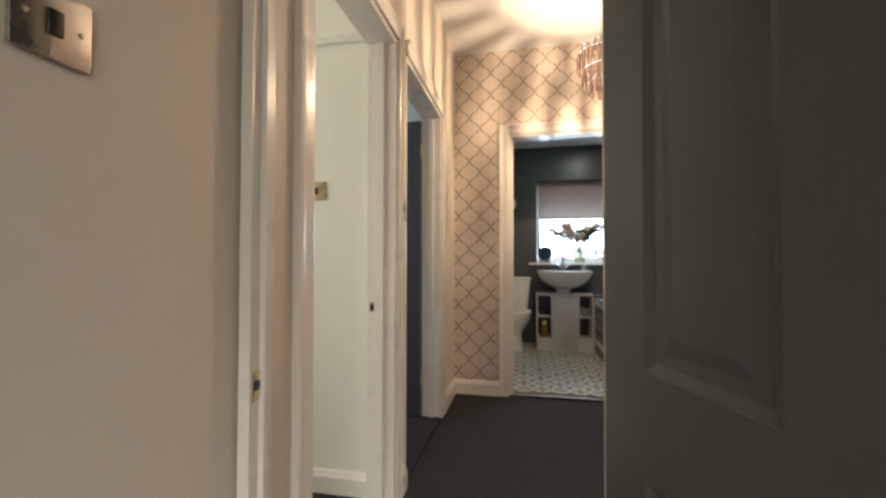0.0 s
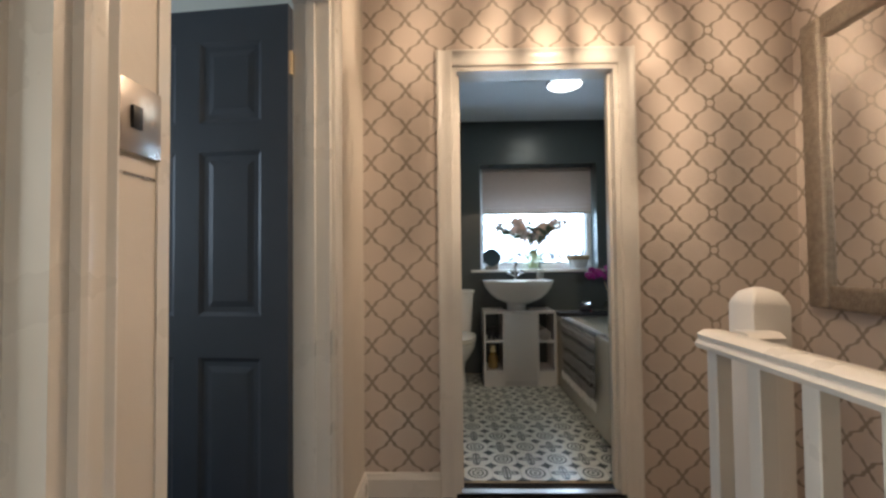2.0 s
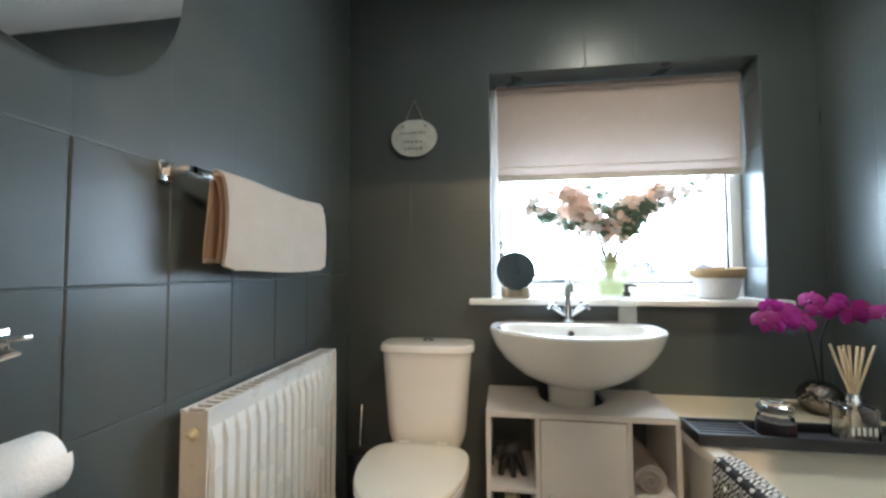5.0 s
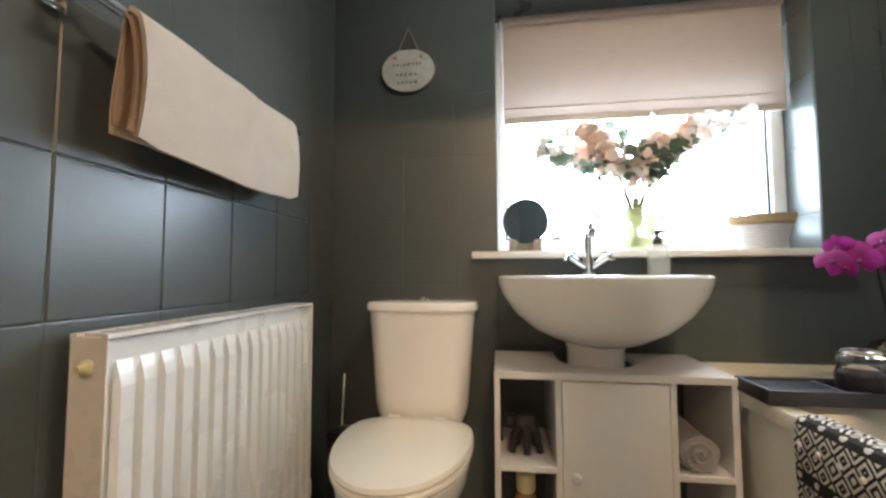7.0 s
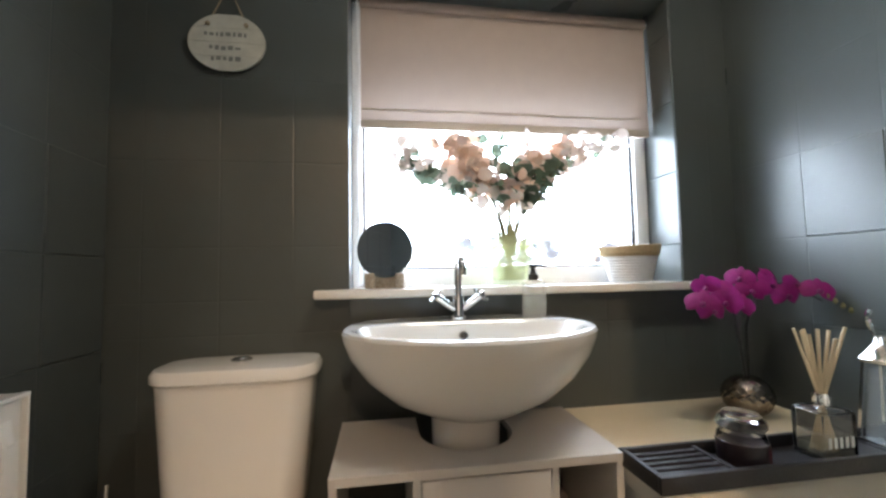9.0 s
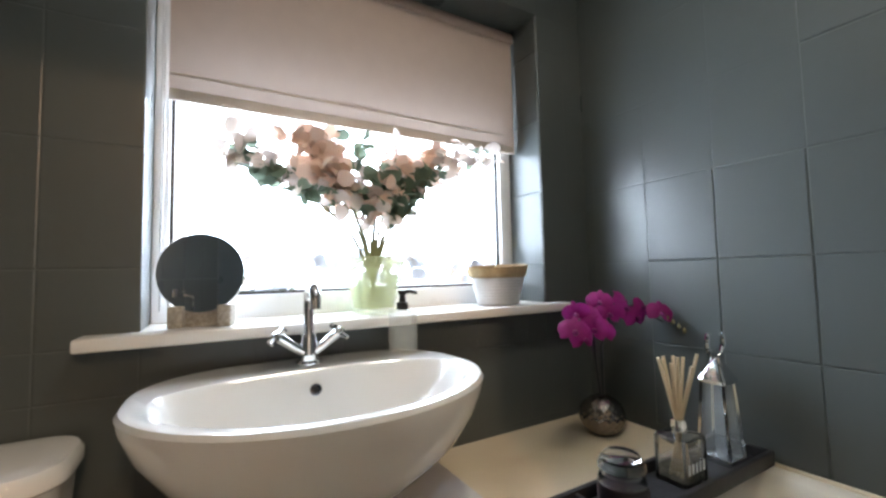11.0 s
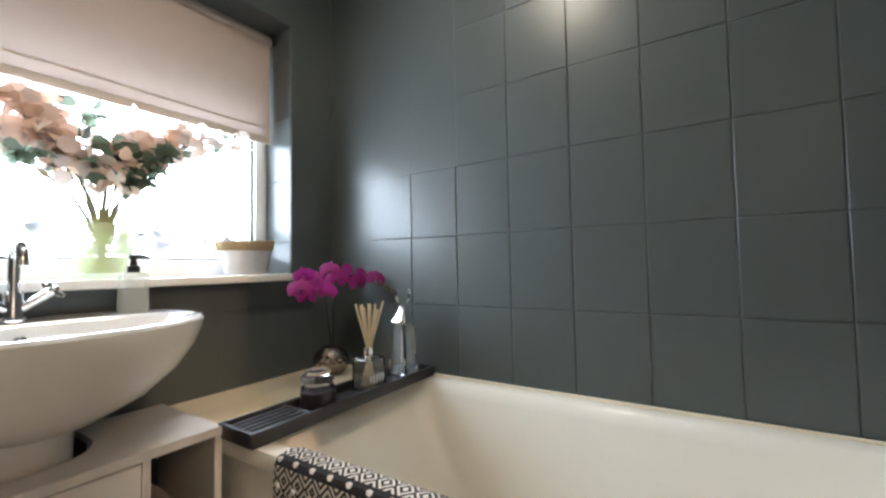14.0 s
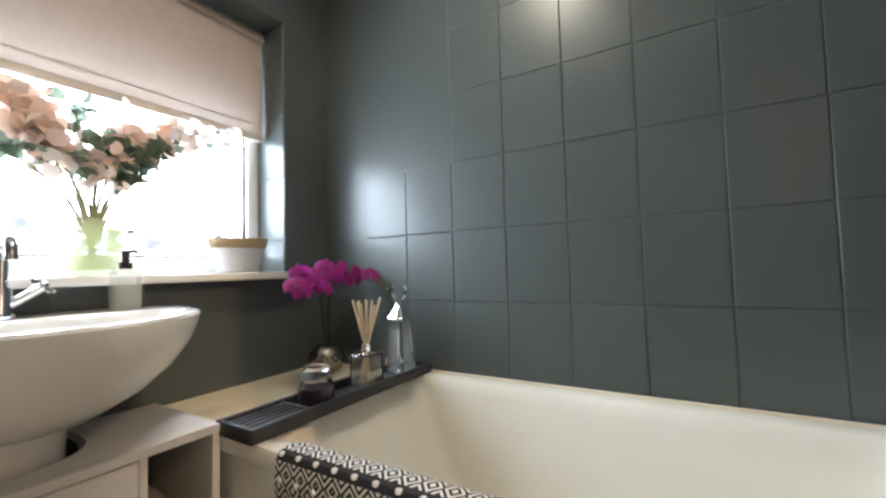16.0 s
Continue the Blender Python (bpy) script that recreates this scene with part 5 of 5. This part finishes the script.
for p, q in zip(path, path[1:]):
    acc.append(acc[-1] + math.dist(p, q))
ny = 30
Y0, Y1 = 3.72, 4.485
vv = [[bm.verts.new((x + (0.006 * math.sin(j * 0.9) if z < 0.56 and x < 0.6 else 0) * min(1, (0.6 - z) * 6), Y0 + (Y1 - Y0) * j / ny, z)) for x, z in path] for j in range(ny + 1)]
for j in range(ny):
    for i in range(len(path) - 1):
        f = bm.faces.new((vv[j][i], vv[j][i + 1], vv[j + 1][i + 1], vv[j + 1][i]))
        for lpp, (jj, ii) in zip(f.loops, ((j, i), (j, i + 1), (j + 1, i + 1), (j + 1, i))):
            lpp[uvl].uv = (Y0 + (Y1 - Y0) * jj / ny, acc[ii])
part("cloth", bm, M_THROW, thr)
random.seed(4)
bm = bmesh.new()
for k in range(22):
    y = Y0 + 0.01 + (Y1 - Y0 - 0.02) * k / 21
    tube(bm, [(0.584, y, 0.2), (0.583, y + random.uniform(-0.006, 0.006), 0.175), (0.583, y + random.uniform(-0.012, 0.012), 0.14)], [0.004, 0.006, 0.003], 6)
tagged(part("fringe", bm, M_PAPER, thr, "off-white tassel fringe"), kind="stuff")
bm = bmesh.new()
for k in range(16):
    y = Y0 + 0.02 + (Y1 - Y0 - 0.04) * k / 15
    t = bmesh.new()
    bmesh.ops.create_icosphere(t, subdivisions=1, radius=0.006)
    merge(bm, t, Matrix.Translation((0.583, y, 0.565)) @ Matrix.Diagonal((0.7, 1, 1.2, 1)))
tagged(part("tuft", bm, M_PAPER, thr, "off-white cotton tufts"), kind="stuff")

# bottles on the bath corner
pb = thing("pink_bottle", (1.274, 3.306, BZ), "tall pink plastic bottle with pink cap", "bottle")
bm = bmesh.new()
lathe(bm, [(0.032, 0), (0.036, 0.005), (0.037, 0.18), (0.034, 0.188)], 1.274, 3.306, BZ, 26, ay=0.75)
part("body", bm, M_PINKLIGHT, pb)
bm = bmesh.new()
lathe(bm, [(0.038, 0.189), (0.039, 0.193), (0.038, 0.235), (0.034, 0.24)], 1.274, 3.306, BZ, 26, ay=0.78)
part("cap", bm, M_PINK, pb, "deeper pink cap")
wt = thing("white_tube", (1.222, 3.342, BZ), "white plastic tube with blue print standing on its cap", "tube")
bm = bmesh.new()
rings(bm, [rrect(1.222, 3.342, *p) for p in ((0.019, 0.019, 0.018, BZ + 0.022), (0.024, 0.019, 0.016, BZ + 0.05), (0.030, 0.008, 0.007, BZ + 0.15), (0.031, 0.003, 0.0025, BZ + 0.168))])
bm.transform(Matrix.Translation((1.222, 3.342, 0)) @ Matrix.Rotation(radians(-55), 4, "Z") @ Matrix.Translation((-1.222, -3.342, 0)))
part("body", bm, M_TUBE, wt)
bm = bmesh.new()
lathe(bm, [(0.018, 0), (0.020, 0.003), (0.019, 0.021), (0.016, 0.0225)], 1.222, 3.342, BZ, 22)
part("cap", bm, M_CHROME, wt, "silver cap")
bm = bmesh.new()
for r_, (z, w) in enumerate(((0.118, 0.034), (0.10, 0.030), (0.086, 0.026))):
    for q in range(5):
        box(bm, -w / 2 + q * w / 5, -0.0185 + (z - 0.05) * 0.10, z, -w / 2 + (q + 0.75) * w / 5, -0.0150 + (z - 0.05) * 0.10, z + 0.010)
bm.transform(Matrix.Translation((1.222, 3.342, BZ)) @ Matrix.Rotation(radians(-55), 4, "Z"))
part("print", bm, M_BLUE, wt, "blue printed blocks", smooth=False)

# ---- on the sill ----
SZ = 0.986
vm = thing("round_vanity_mirror", (0.097, 5.13, SZ), "small round mirror in a terrazzo block stand", "mirror")
bm = bmesh.new()
rbox(bm, 0.036, 5.1335, SZ, 0.158, 5.172, SZ + 0.046, r=0.003)
rbox(bm, 0.036, 5.108, SZ, 0.064, 5.1345, SZ + 0.046, r=0.003)
rbox(bm, 0.130, 5.108, SZ, 0.158, 5.1345, SZ + 0.046, r=0.003)
bm.transform(Matrix.Translation((0.097, 5.125, 0)) @ Matrix.Rotation(radians(-12), 4, "Z") @ Matrix.Translation((-0.097, -5.125, 0)))
part("stand", bm, M_TERRAZZO, vm, "speckled terrazzo block")
bm = bmesh.new()
rings(bm, [[(0.097 + r * math.cos(a), y, SZ + 0.118 + r * math.sin(a)) for a in [2 * math.pi * i / 48 for i in range(48)]] for r, y in ((0.086, 5.130), (0.0875, 5.127), (0.0875, 5.123), (0.086, 5.120))])
bm.transform(Matrix.Translation((0.097, 5.125, 0)) @ Matrix.Rotation(radians(-12), 4, "Z") @ Matrix.Translation((-0.097, -5.125, 0)))
part("glass", bm, M_MIRROR, vm)

vase = thing("flower_vase", (0.50, 5.15, SZ), "frosted lime glass vase of peach flowers and eucalyptus", "vase")
VX, VY = 0.502, 5.15
bm = bmesh.new()
rings(bm, [rrect(VX, VY, *p) for p in ((0.048, 0.042, 0.02, SZ), (0.05, 0.044, 0.02, SZ + 0.008), (0.079, 0.06, 0.025, SZ + 0.155), (0.076, 0.057, 0.024, SZ + 0.155), (0.048, 0.042, 0.02, SZ + 0.016))])
part("glass", bm, M_VASE, vase)
bm = bmesh.new()
rings(bm, [rrect(VX, VY, *p) for p in ((0.046, 0.040, 0.02, SZ + 0.017), (0.066, 0.051, 0.022, SZ + 0.125))])
part("filling", bm, M_WATER, vase, "lime tinted filling")
random.seed(21)


def disc_leaf(bm, p, d, size):
    d = d.normalized()
    s = d.cross(Vector((random.uniform(-1, 1), random.uniform(-1, 1), random.uniform(-1, 1)))).normalized()
    n = d.cross(s)
    lp = [p + d * size * (1 - math.cos(a)) * 0.55 + s * size * 0.5 * math.sin(a) + n * size * 0.12 * math.cos(2 * a) for a in [2 * math.pi * i / 8 for i in range(8)]]
    bm.faces.new([bm.verts.new(q) for q in lp])


def spray(tip, lift, kinds, lean=0.0):
    """One stem from the vase; kinds: (material, from, to, count, size, spread) along it."""
    x, z = tip
    start = Vector((VX - x * 0.05, VY, SZ + 0.03))
    neck = Vector((VX + x * 0.12, VY, SZ + 0.19))
    end = Vector((VX + x, VY + lean, SZ + z))
    bow = neck.lerp(end, 0.5) + Vector((-x * 0.12, 0, lift))
    pts = []
    for i in range(13):
        f = i / 12
        if f < 0.3:
            pts.append(start.lerp(neck, f / 0.3))
        else:
            q = (f - 0.3) / 0.7
            pts.append(neck.lerp(bow, q).lerp(bow.lerp(end, q), q))
    sb = bmesh.new()
    tube(sb, pts, [0.0042 - 0.00022 * i for i in range(13)], 6)
    part("stem", sb, M_STEM, vase)
    for mt, f0, f1, count, size, loose in kinds:
        lb = bmesh.new()
        whole = int(count * 1.4)
        for q in range(whole):
            f = f0 + (f1 - f0) * (q + random.random()) / whole
            i = min(11, int(f * 12))
            p = pts[i].lerp(pts[i + 1], f * 12 - i) + Vector((random.gauss(0, loose), random.gauss(0, loose * 0.8), random.gauss(0, loose)))
            p = Vector((p.x, min(p.y, 5.20), p.z))
            disc_leaf(lb, p, Vector((random.uniform(-1, 1), random.uniform(-0.5, 0.3), random.uniform(-0.8, 0.8))), size * random.uniform(0.9, 1.4))
        tagged(part({M_LEAF: "leaves", M_PETAL: "petals", M_BLUSH: "pale_petals"}[mt], lb, mt, vase), kind="stuff")


# two arching arms with a looser middle
spray((-0.37, 0.43), 0.05, [(M_BLUSH, 0.72, 1.0, 26, 0.030, 0.018), (M_LEAF, 0.84, 0.98, 6, 0.022, 0.02)])
spray((-0.34, 0.37), 0.05, [(M_LEAF, 0.62, 0.95, 26, 0.030, 0.014), (M_BLUSH, 0.9, 1.0, 8, 0.028, 0.02)], -0.02)
spray((-0.22, 0.46), 0.03, [(M_PETAL, 0.66, 1.0, 46, 0.034, 0.020), (M_BLUSH, 0.58, 0.75, 10, 0.032, 0.016)], -0.03)
spray((-0.13, 0.41), 0.02, [(M_PETAL, 0.58, 1.0, 40, 0.034, 0.020), (M_LEAF, 0.56, 0.75, 10, 0.030, 0.016)], 0.02)
spray((-0.05, 0.50), 0.0, [(M_LEAF, 0.78, 1.0, 9, 0.030, 0.022), (M_BLUSH, 0.56, 0.755, 12, 0.032, 0.016)])
spray((0.00, 0.38), 0.0, [(M_LEAF, 0.7, 1.0, 10, 0.030, 0.02), (M_PETAL, 0.58, 0.8, 12, 0.032, 0.014), (M_BLUSH, 0.55, 0.85, 14, 0.034, 0.018)], -0.03)
spray((0.08, 0.40), 0.0, [(M_BLUSH, 0.6, 1.0, 26, 0.034, 0.02), (M_PETAL, 0.6, 0.85, 12, 0.034, 0.014)], 0.02)
spray((0.16, 0.40), 0.0, [(M_LEAF, 0.55, 1.0, 40, 0.030, 0.013)], -0.02)
spray((0.21, 0.47), 0.02, [(M_PETAL, 0.7, 1.0, 36, 0.034, 0.018), (M_BLUSH, 0.55, 0.85, 20, 0.034, 0.02)], 0.01)
spray((0.26, 0.48), 0.02, [(M_BLUSH, 0.75, 1.0, 18, 0.030, 0.016), (M_LEAF, 0.6, 0.85, 10, 0.028, 0.014)], -0.04)
spray((-0.17, 0.49), 0.02, [(M_BLUSH, 0.7, 1.0, 22, 0.032, 0.020), (M_PETAL, 0.75, 0.95, 14, 0.034, 0.018)], 0.03)
spray((0.10, 0.49), 0.0, [(M_BLUSH, 0.7, 1.0, 16, 0.030, 0.022), (M_PETAL, 0.62, 0.9, 14, 0.034, 0.020)], 0.03)
spray((0.03, 0.44), 0.0, [(M_PETAL, 0.65, 0.95, 16, 0.034, 0.022), (M_LEAF, 0.55, 0.9, 8, 0.028, 0.02)], 0.0)
spray((0.36, 0.49), 0.06, [(M_BLUSH, 0.74, 1.0, 18, 0.028, 0.014), (M_LEAF, 0.85, 1.0, 5, 0.02, 0.015)], -0.05)

bas = thing("woven_basket", (0.93, 5.15, SZ), "small white rope basket with straw coloured rim", "basket")
bm = bmesh.new()
prof = []
for k in range(9):
    for s in range(4):
        z = 0.004 + (k + s / 4) * 0.0095
        prof.append((0.070 + 0.034 * z / 0.125 + 0.0025 * math.sin(math.pi * s / 4), z))
lathe(bm, prof, 0.93, 5.15, SZ, 40, cap1=False, ay=0.75)
part("body", bm, M_WOOL, bas)
bm = bmesh.new()
seg = 60
pr = [(0.0945, 0.09), (0.101, 0.095), (0.104, 0.105), (0.106, 0.116), (0.107, 0.125), (0.103, 0.126), (0.099, 0.115), (0.09, 0.09), (0.068, 0.012)]
rings(bm, [[(0.93 + (r + 0.002 * math.sin(i * 2.6 + h * 400)) * math.cos(2 * math.pi * i / seg), 5.15 + 0.75 * (r + 0.002 * math.sin(i * 2.6 + h * 400)) * math.sin(2 * math.pi * i / seg), SZ + h + (0.006 * math.sin(2 * math.pi * i / seg + 1) if h > 0.1 else 0)) for i in range(seg)] for r, h in pr], cap0=False)
part("rim", bm, M_STRAW, bas, "straw coloured woven rim")


# ---- landing ----
def switch_plate(name, at, normal, label, plate, rocker, size=0.086):
    """A wall switch; normal: +x or -y."""
    th = thing(name, at, label, "light switch")
    rot = Matrix.Rotation(radians(90), 4, "Z") if normal == "x" else Matrix.Identity(4)
    m = Matrix.Translation(at) @ rot
    h = size / 2
    bm = bmesh.new()
    rbox(bm, -h, -0.008, -h, h, 0.0005, h, r=0.003)
    bm.transform(m)
    part("plate", bm, plate, th)
    bm = bmesh.new()
    rbox(bm, -0.008, -0.012, -0.015, 0.008, -0.007, 0.015, r=0.001)
    bm.transform(m)
    part("rocker", bm, rocker, th, "dark rocker")
    for s in (-1, 1):
        bm = bmesh.new()
        lathe(bm, [(0.0035, 0), (0.0035, 0.0012), (0.001, 0.0016)], seg=10)
        bm.transform(m @ Matrix.Translation((s * 0.03, -0.008, 0)) @ Matrix.Rotation(radians(90), 4, "X"))
        part("screw", bm, M_STEEL, th)
    return th


switch_plate("wall_switch", (-1.085, 1.63, 1.352), "y", "brass light switch on the off-white bedroom wall", M_BRASS, M_BLACK)
sw = switch_plate("wall_switch", (XL, 1.695, 1.272), "x", "brushed grey light switch between two doorways", M_STEEL, M_BLACK, 0.096)
bm = boxes((XL, 1.66, 1.196, XL + 0.0015, 1.74, 1.2), (XL, 1.66, 1.2, XL + 0.0015, 1.663, 1.34))
part("old_plate_outline", bm, M_STEEL, sw, "grey outline of an older plate", smooth=False)
switch_plate("wall_switch", (XL, 0.285, 1.325), "x", "brushed steel light switch on the front room wall", M_STEEL, M_BLACK)

# pendant of crystal drops
pend = thing("pendant_lamp", (0.29, 2.34, 1.98), "pendant lamp with tiers of smoked crystal drops, lit", "pendant lamp")
PX, PY = 0.29, 2.34
bm = bmesh.new()
tube(bm, [(PX, PY, H1), (PX, PY, 2.28)], 0.003, 8)
lathe(bm, [(0.05, H1 - 0.03), (0.05, H1)], PX, PY, 0, 20)
part("cord", bm, M_CHROME, pend)
for r, z in ((0.13, 2.245), (0.145, 2.205), (0.115, 2.12), (0.075, 2.06)):
    bm = bmesh.new()
    tube(bm, arc((PX, PY, z), r, 0, 360, 36, "xy"), 0.003, 6)
    tube(bm, [(PX - r, PY, z), (PX, PY, z + 0.012), (PX + r, PY, z)], 0.002, 5)
    part("ring", bm, M_CHROME, pend)
drop = bmesh.new()
rings(drop, [[(0.010 * w * math.cos(a), 0.005 * w * math.sin(a), z) for a in [2 * math.pi * i / 6 for i in range(6)]] for w, z in ((0.3, 0), (1, -0.012), (1, -0.075), (0.2, -0.09))])
bmesh.ops.recalc_face_normals(drop, faces=drop.faces[:])
drop_mesh = bpy.data.meshes.new("crystal_drop")
drop.to_mesh(drop_mesh)
drop.free()
drop_mesh.materials.append(M_SMOKE)
for r, z, n in ((0.13, 2.243, 18), (0.145, 2.203, 20), (0.115, 2.12, 16), (0.075, 2.06, 11)):
    for k in range(n):
        a = 2 * math.pi * k / n
        ob = new("crystal_drop", drop_mesh)
        ob.parent = pend
        ob.matrix_basis = Matrix.Translation((r * math.cos(a), r * math.sin(a), z - 1.98)) @ Matrix.Rotation(a + math.pi / 2, 4, "Z")
bm = bmesh.new()
lathe(bm, [(0.016, 2.28), (0.018, 2.2), (0.012, 2.195)], PX, PY, 0, 16)
part("lamp_holder", bm, M_CHROME, pend)

# balustrade
bal = thing("landing_balustrade", (0.42, 1.5, 0), "white painted balustrade with moulded handrail and square spindles", "balustrade")
bm = bmesh.new()
sec = [(-0.042, 0.838), (-0.046, 0.85), (-0.036, 0.862), (-0.04, 0.874), (-0.02, 0.886), (0.02, 0.886), (0.04, 0.874), (0.036, 0.862), (0.046, 0.85), (0.042, 0.838)]
profile_y(bm, 0.682, 2.315, [(0.425 + a, z) for a, z in sec])
rings(bm, [[(x, 2.27 + a, z + 0.001) for a, z in sec] for x in (0.471, 0.56)])
part("handrail", bm, M_GLOSS, bal)
bm = bmesh.new()
rings(bm, [rrect(0.565, 2.33, a_, a_, r_, z) for a_, r_, z in ((0.05, 0.004, -0.9), (0.05, 0.004, 0.95), (0.047, 0.008, 0.962), (0.036, 0.012, 0.985), (0.012, 0.01, 0.998))])
part("newel_post", bm, M_GLOSS, bal)
bm = bmesh.new()
rbox(bm, 0.40, 0.682, -0.02, 0.45, 2.31, 0.05, r=0.003)
part("base_rail", bm, M_GLOSS, bal)
for k in range(11):
    y = 2.285 - 0.15 * k
    bm = bmesh.new()
    rbox(bm, 0.405, y - 0.02, 0.05, 0.445, y + 0.02, 0.84, r=0.002, seg=1)
    part("spindle", bm, M_GLOSS, bal)

stairs = thing("staircase", (0.9, 2.0, -2.9), "carpeted stairs going down beside the landing", "staircase")
for k in range(9):
    z = -0.19 * (k + 1)
    y0, y1 = (2.40, 3.1) if k == 0 else (2.40 - 0.22 * k, 2.40 - 0.22 * (k - 1))
    bm = bmesh.new()
    rbox(bm, 0.53, y0, z - 0.19, 1.318, y1 + 0.02 if k else y1, z, r=0.008)
    part("tread", bm, M_STAIR, stairs)
bm = bmesh.new()
rings(bm, [[(x, y, z) for y, z in ((2.36, -0.05), (2.36, -0.38), (0.64, -1.87), (0.64, -1.54))] for x in (0.503, 0.53)])
part("string", bm, M_GLOSS, stairs, "white painted stair string")

# framed mirror on the stairwell wall
fm = thing("framed_wall_mirror", (1.31, 2.6, 0.85), "large mirror in an ornate antique silver frame", "mirror")
MY0, MY1, MZ0, MZ1 = 2.10, 3.015, 0.86, 2.10
for nm, b in (("frame_side", (MY0, MZ0, MY0 + 0.1, MZ1)), ("frame_side", (MY1 - 0.1, MZ0, MY1, MZ1)), ("frame_rail", (MY0 + 0.1, MZ0, MY1 - 0.1, MZ0 + 0.1)), ("frame_rail", (MY0 + 0.1, MZ1 - 0.1, MY1 - 0.1, MZ1))):
    bm = bmesh.new()
    rbox(bm, 1.275, b[0], b[1], 1.319, b[2], b[3], r=0.016, seg=4)
    part(nm, bm, M_FRAME, fm)
bm = boxes((1.30, MY0 + 0.095, MZ0 + 0.095, 1.306, MY1 - 0.095, MZ1 - 0.095))
part("glass", bm, M_MIRROR, fm, smooth=False)

# ---- outside the window ----
structure("ground", boxes((-90, 5.6, -2.8, 90, 120, -2.7)), M_GRASS, "lawn and gardens behind the house", "ground")
M_SKYCARD = glow("bright_overcast_sky", (0.74, 0.87, 1.0), 1.6)
M_SKYCARD.node_tree.nodes["Principled BSDF"].inputs["Base Color"].default_value = (0.02, 0.02, 0.02, 1)
bm = bmesh.new()
bm.faces.new([bm.verts.new(p) for p in ((-140, 85, -3), (140, 85, -3), (140, 85, 90), (-140, 85, 90))])
structure("backdrop", bm, M_SKYCARD, "plain bright overcast sky", "sky")


def tree(x, y, h, spread, seed):
    random.seed(seed)
    z0 = -2.7
    tr = thing("garden_tree", (x, y, z0), "leafy garden tree beyond the window", "tree", "garden trees")
    bm = bmesh.new()
    tube(bm, [(x, y, z0), (x + 0.1, y, z0 + h * 0.35), (x, y + 0.1, z0 + h * 0.8)], [0.16, 0.11, 0.04], 8)
    for k in range(7):
        a = 2.4 * k
        zz = z0 + h * (0.35 + 0.07 * k)
        tube(bm, [(x, y, zz), (x + spread * 0.5 * math.cos(a), y + spread * 0.5 * math.sin(a), zz + h * 0.15)], [0.06, 0.02], 6)
    part("trunk", bm, M_BARK, tr)
    bm = bmesh.new()
    for k in range(1500):
        a, b_, c_ = random.gauss(0, 0.42), random.gauss(0, 0.42), random.gauss(0, 0.36)
        lump = 0.75 + 0.4 * noise.noise(Vector((a * 2 + seed, b_ * 2, c_ * 2)))
        p = Vector((x + a * spread * lump, y + b_ * spread * lump, z0 + h * 0.72 + c_ * h * 0.42 * lump))
        disc_leaf(bm, p, Vector((random.gauss(0, 1), random.gauss(0, 1), random.gauss(0, 1))), random.uniform(0.12, 0.24))
    tagged(part("crown", bm, M_TREELEAF, tr), kind="stuff")


tree(0.9, 16, 5.0, 1.5, 1)
tree(-3.5, 22, 6.0, 2.2, 2)
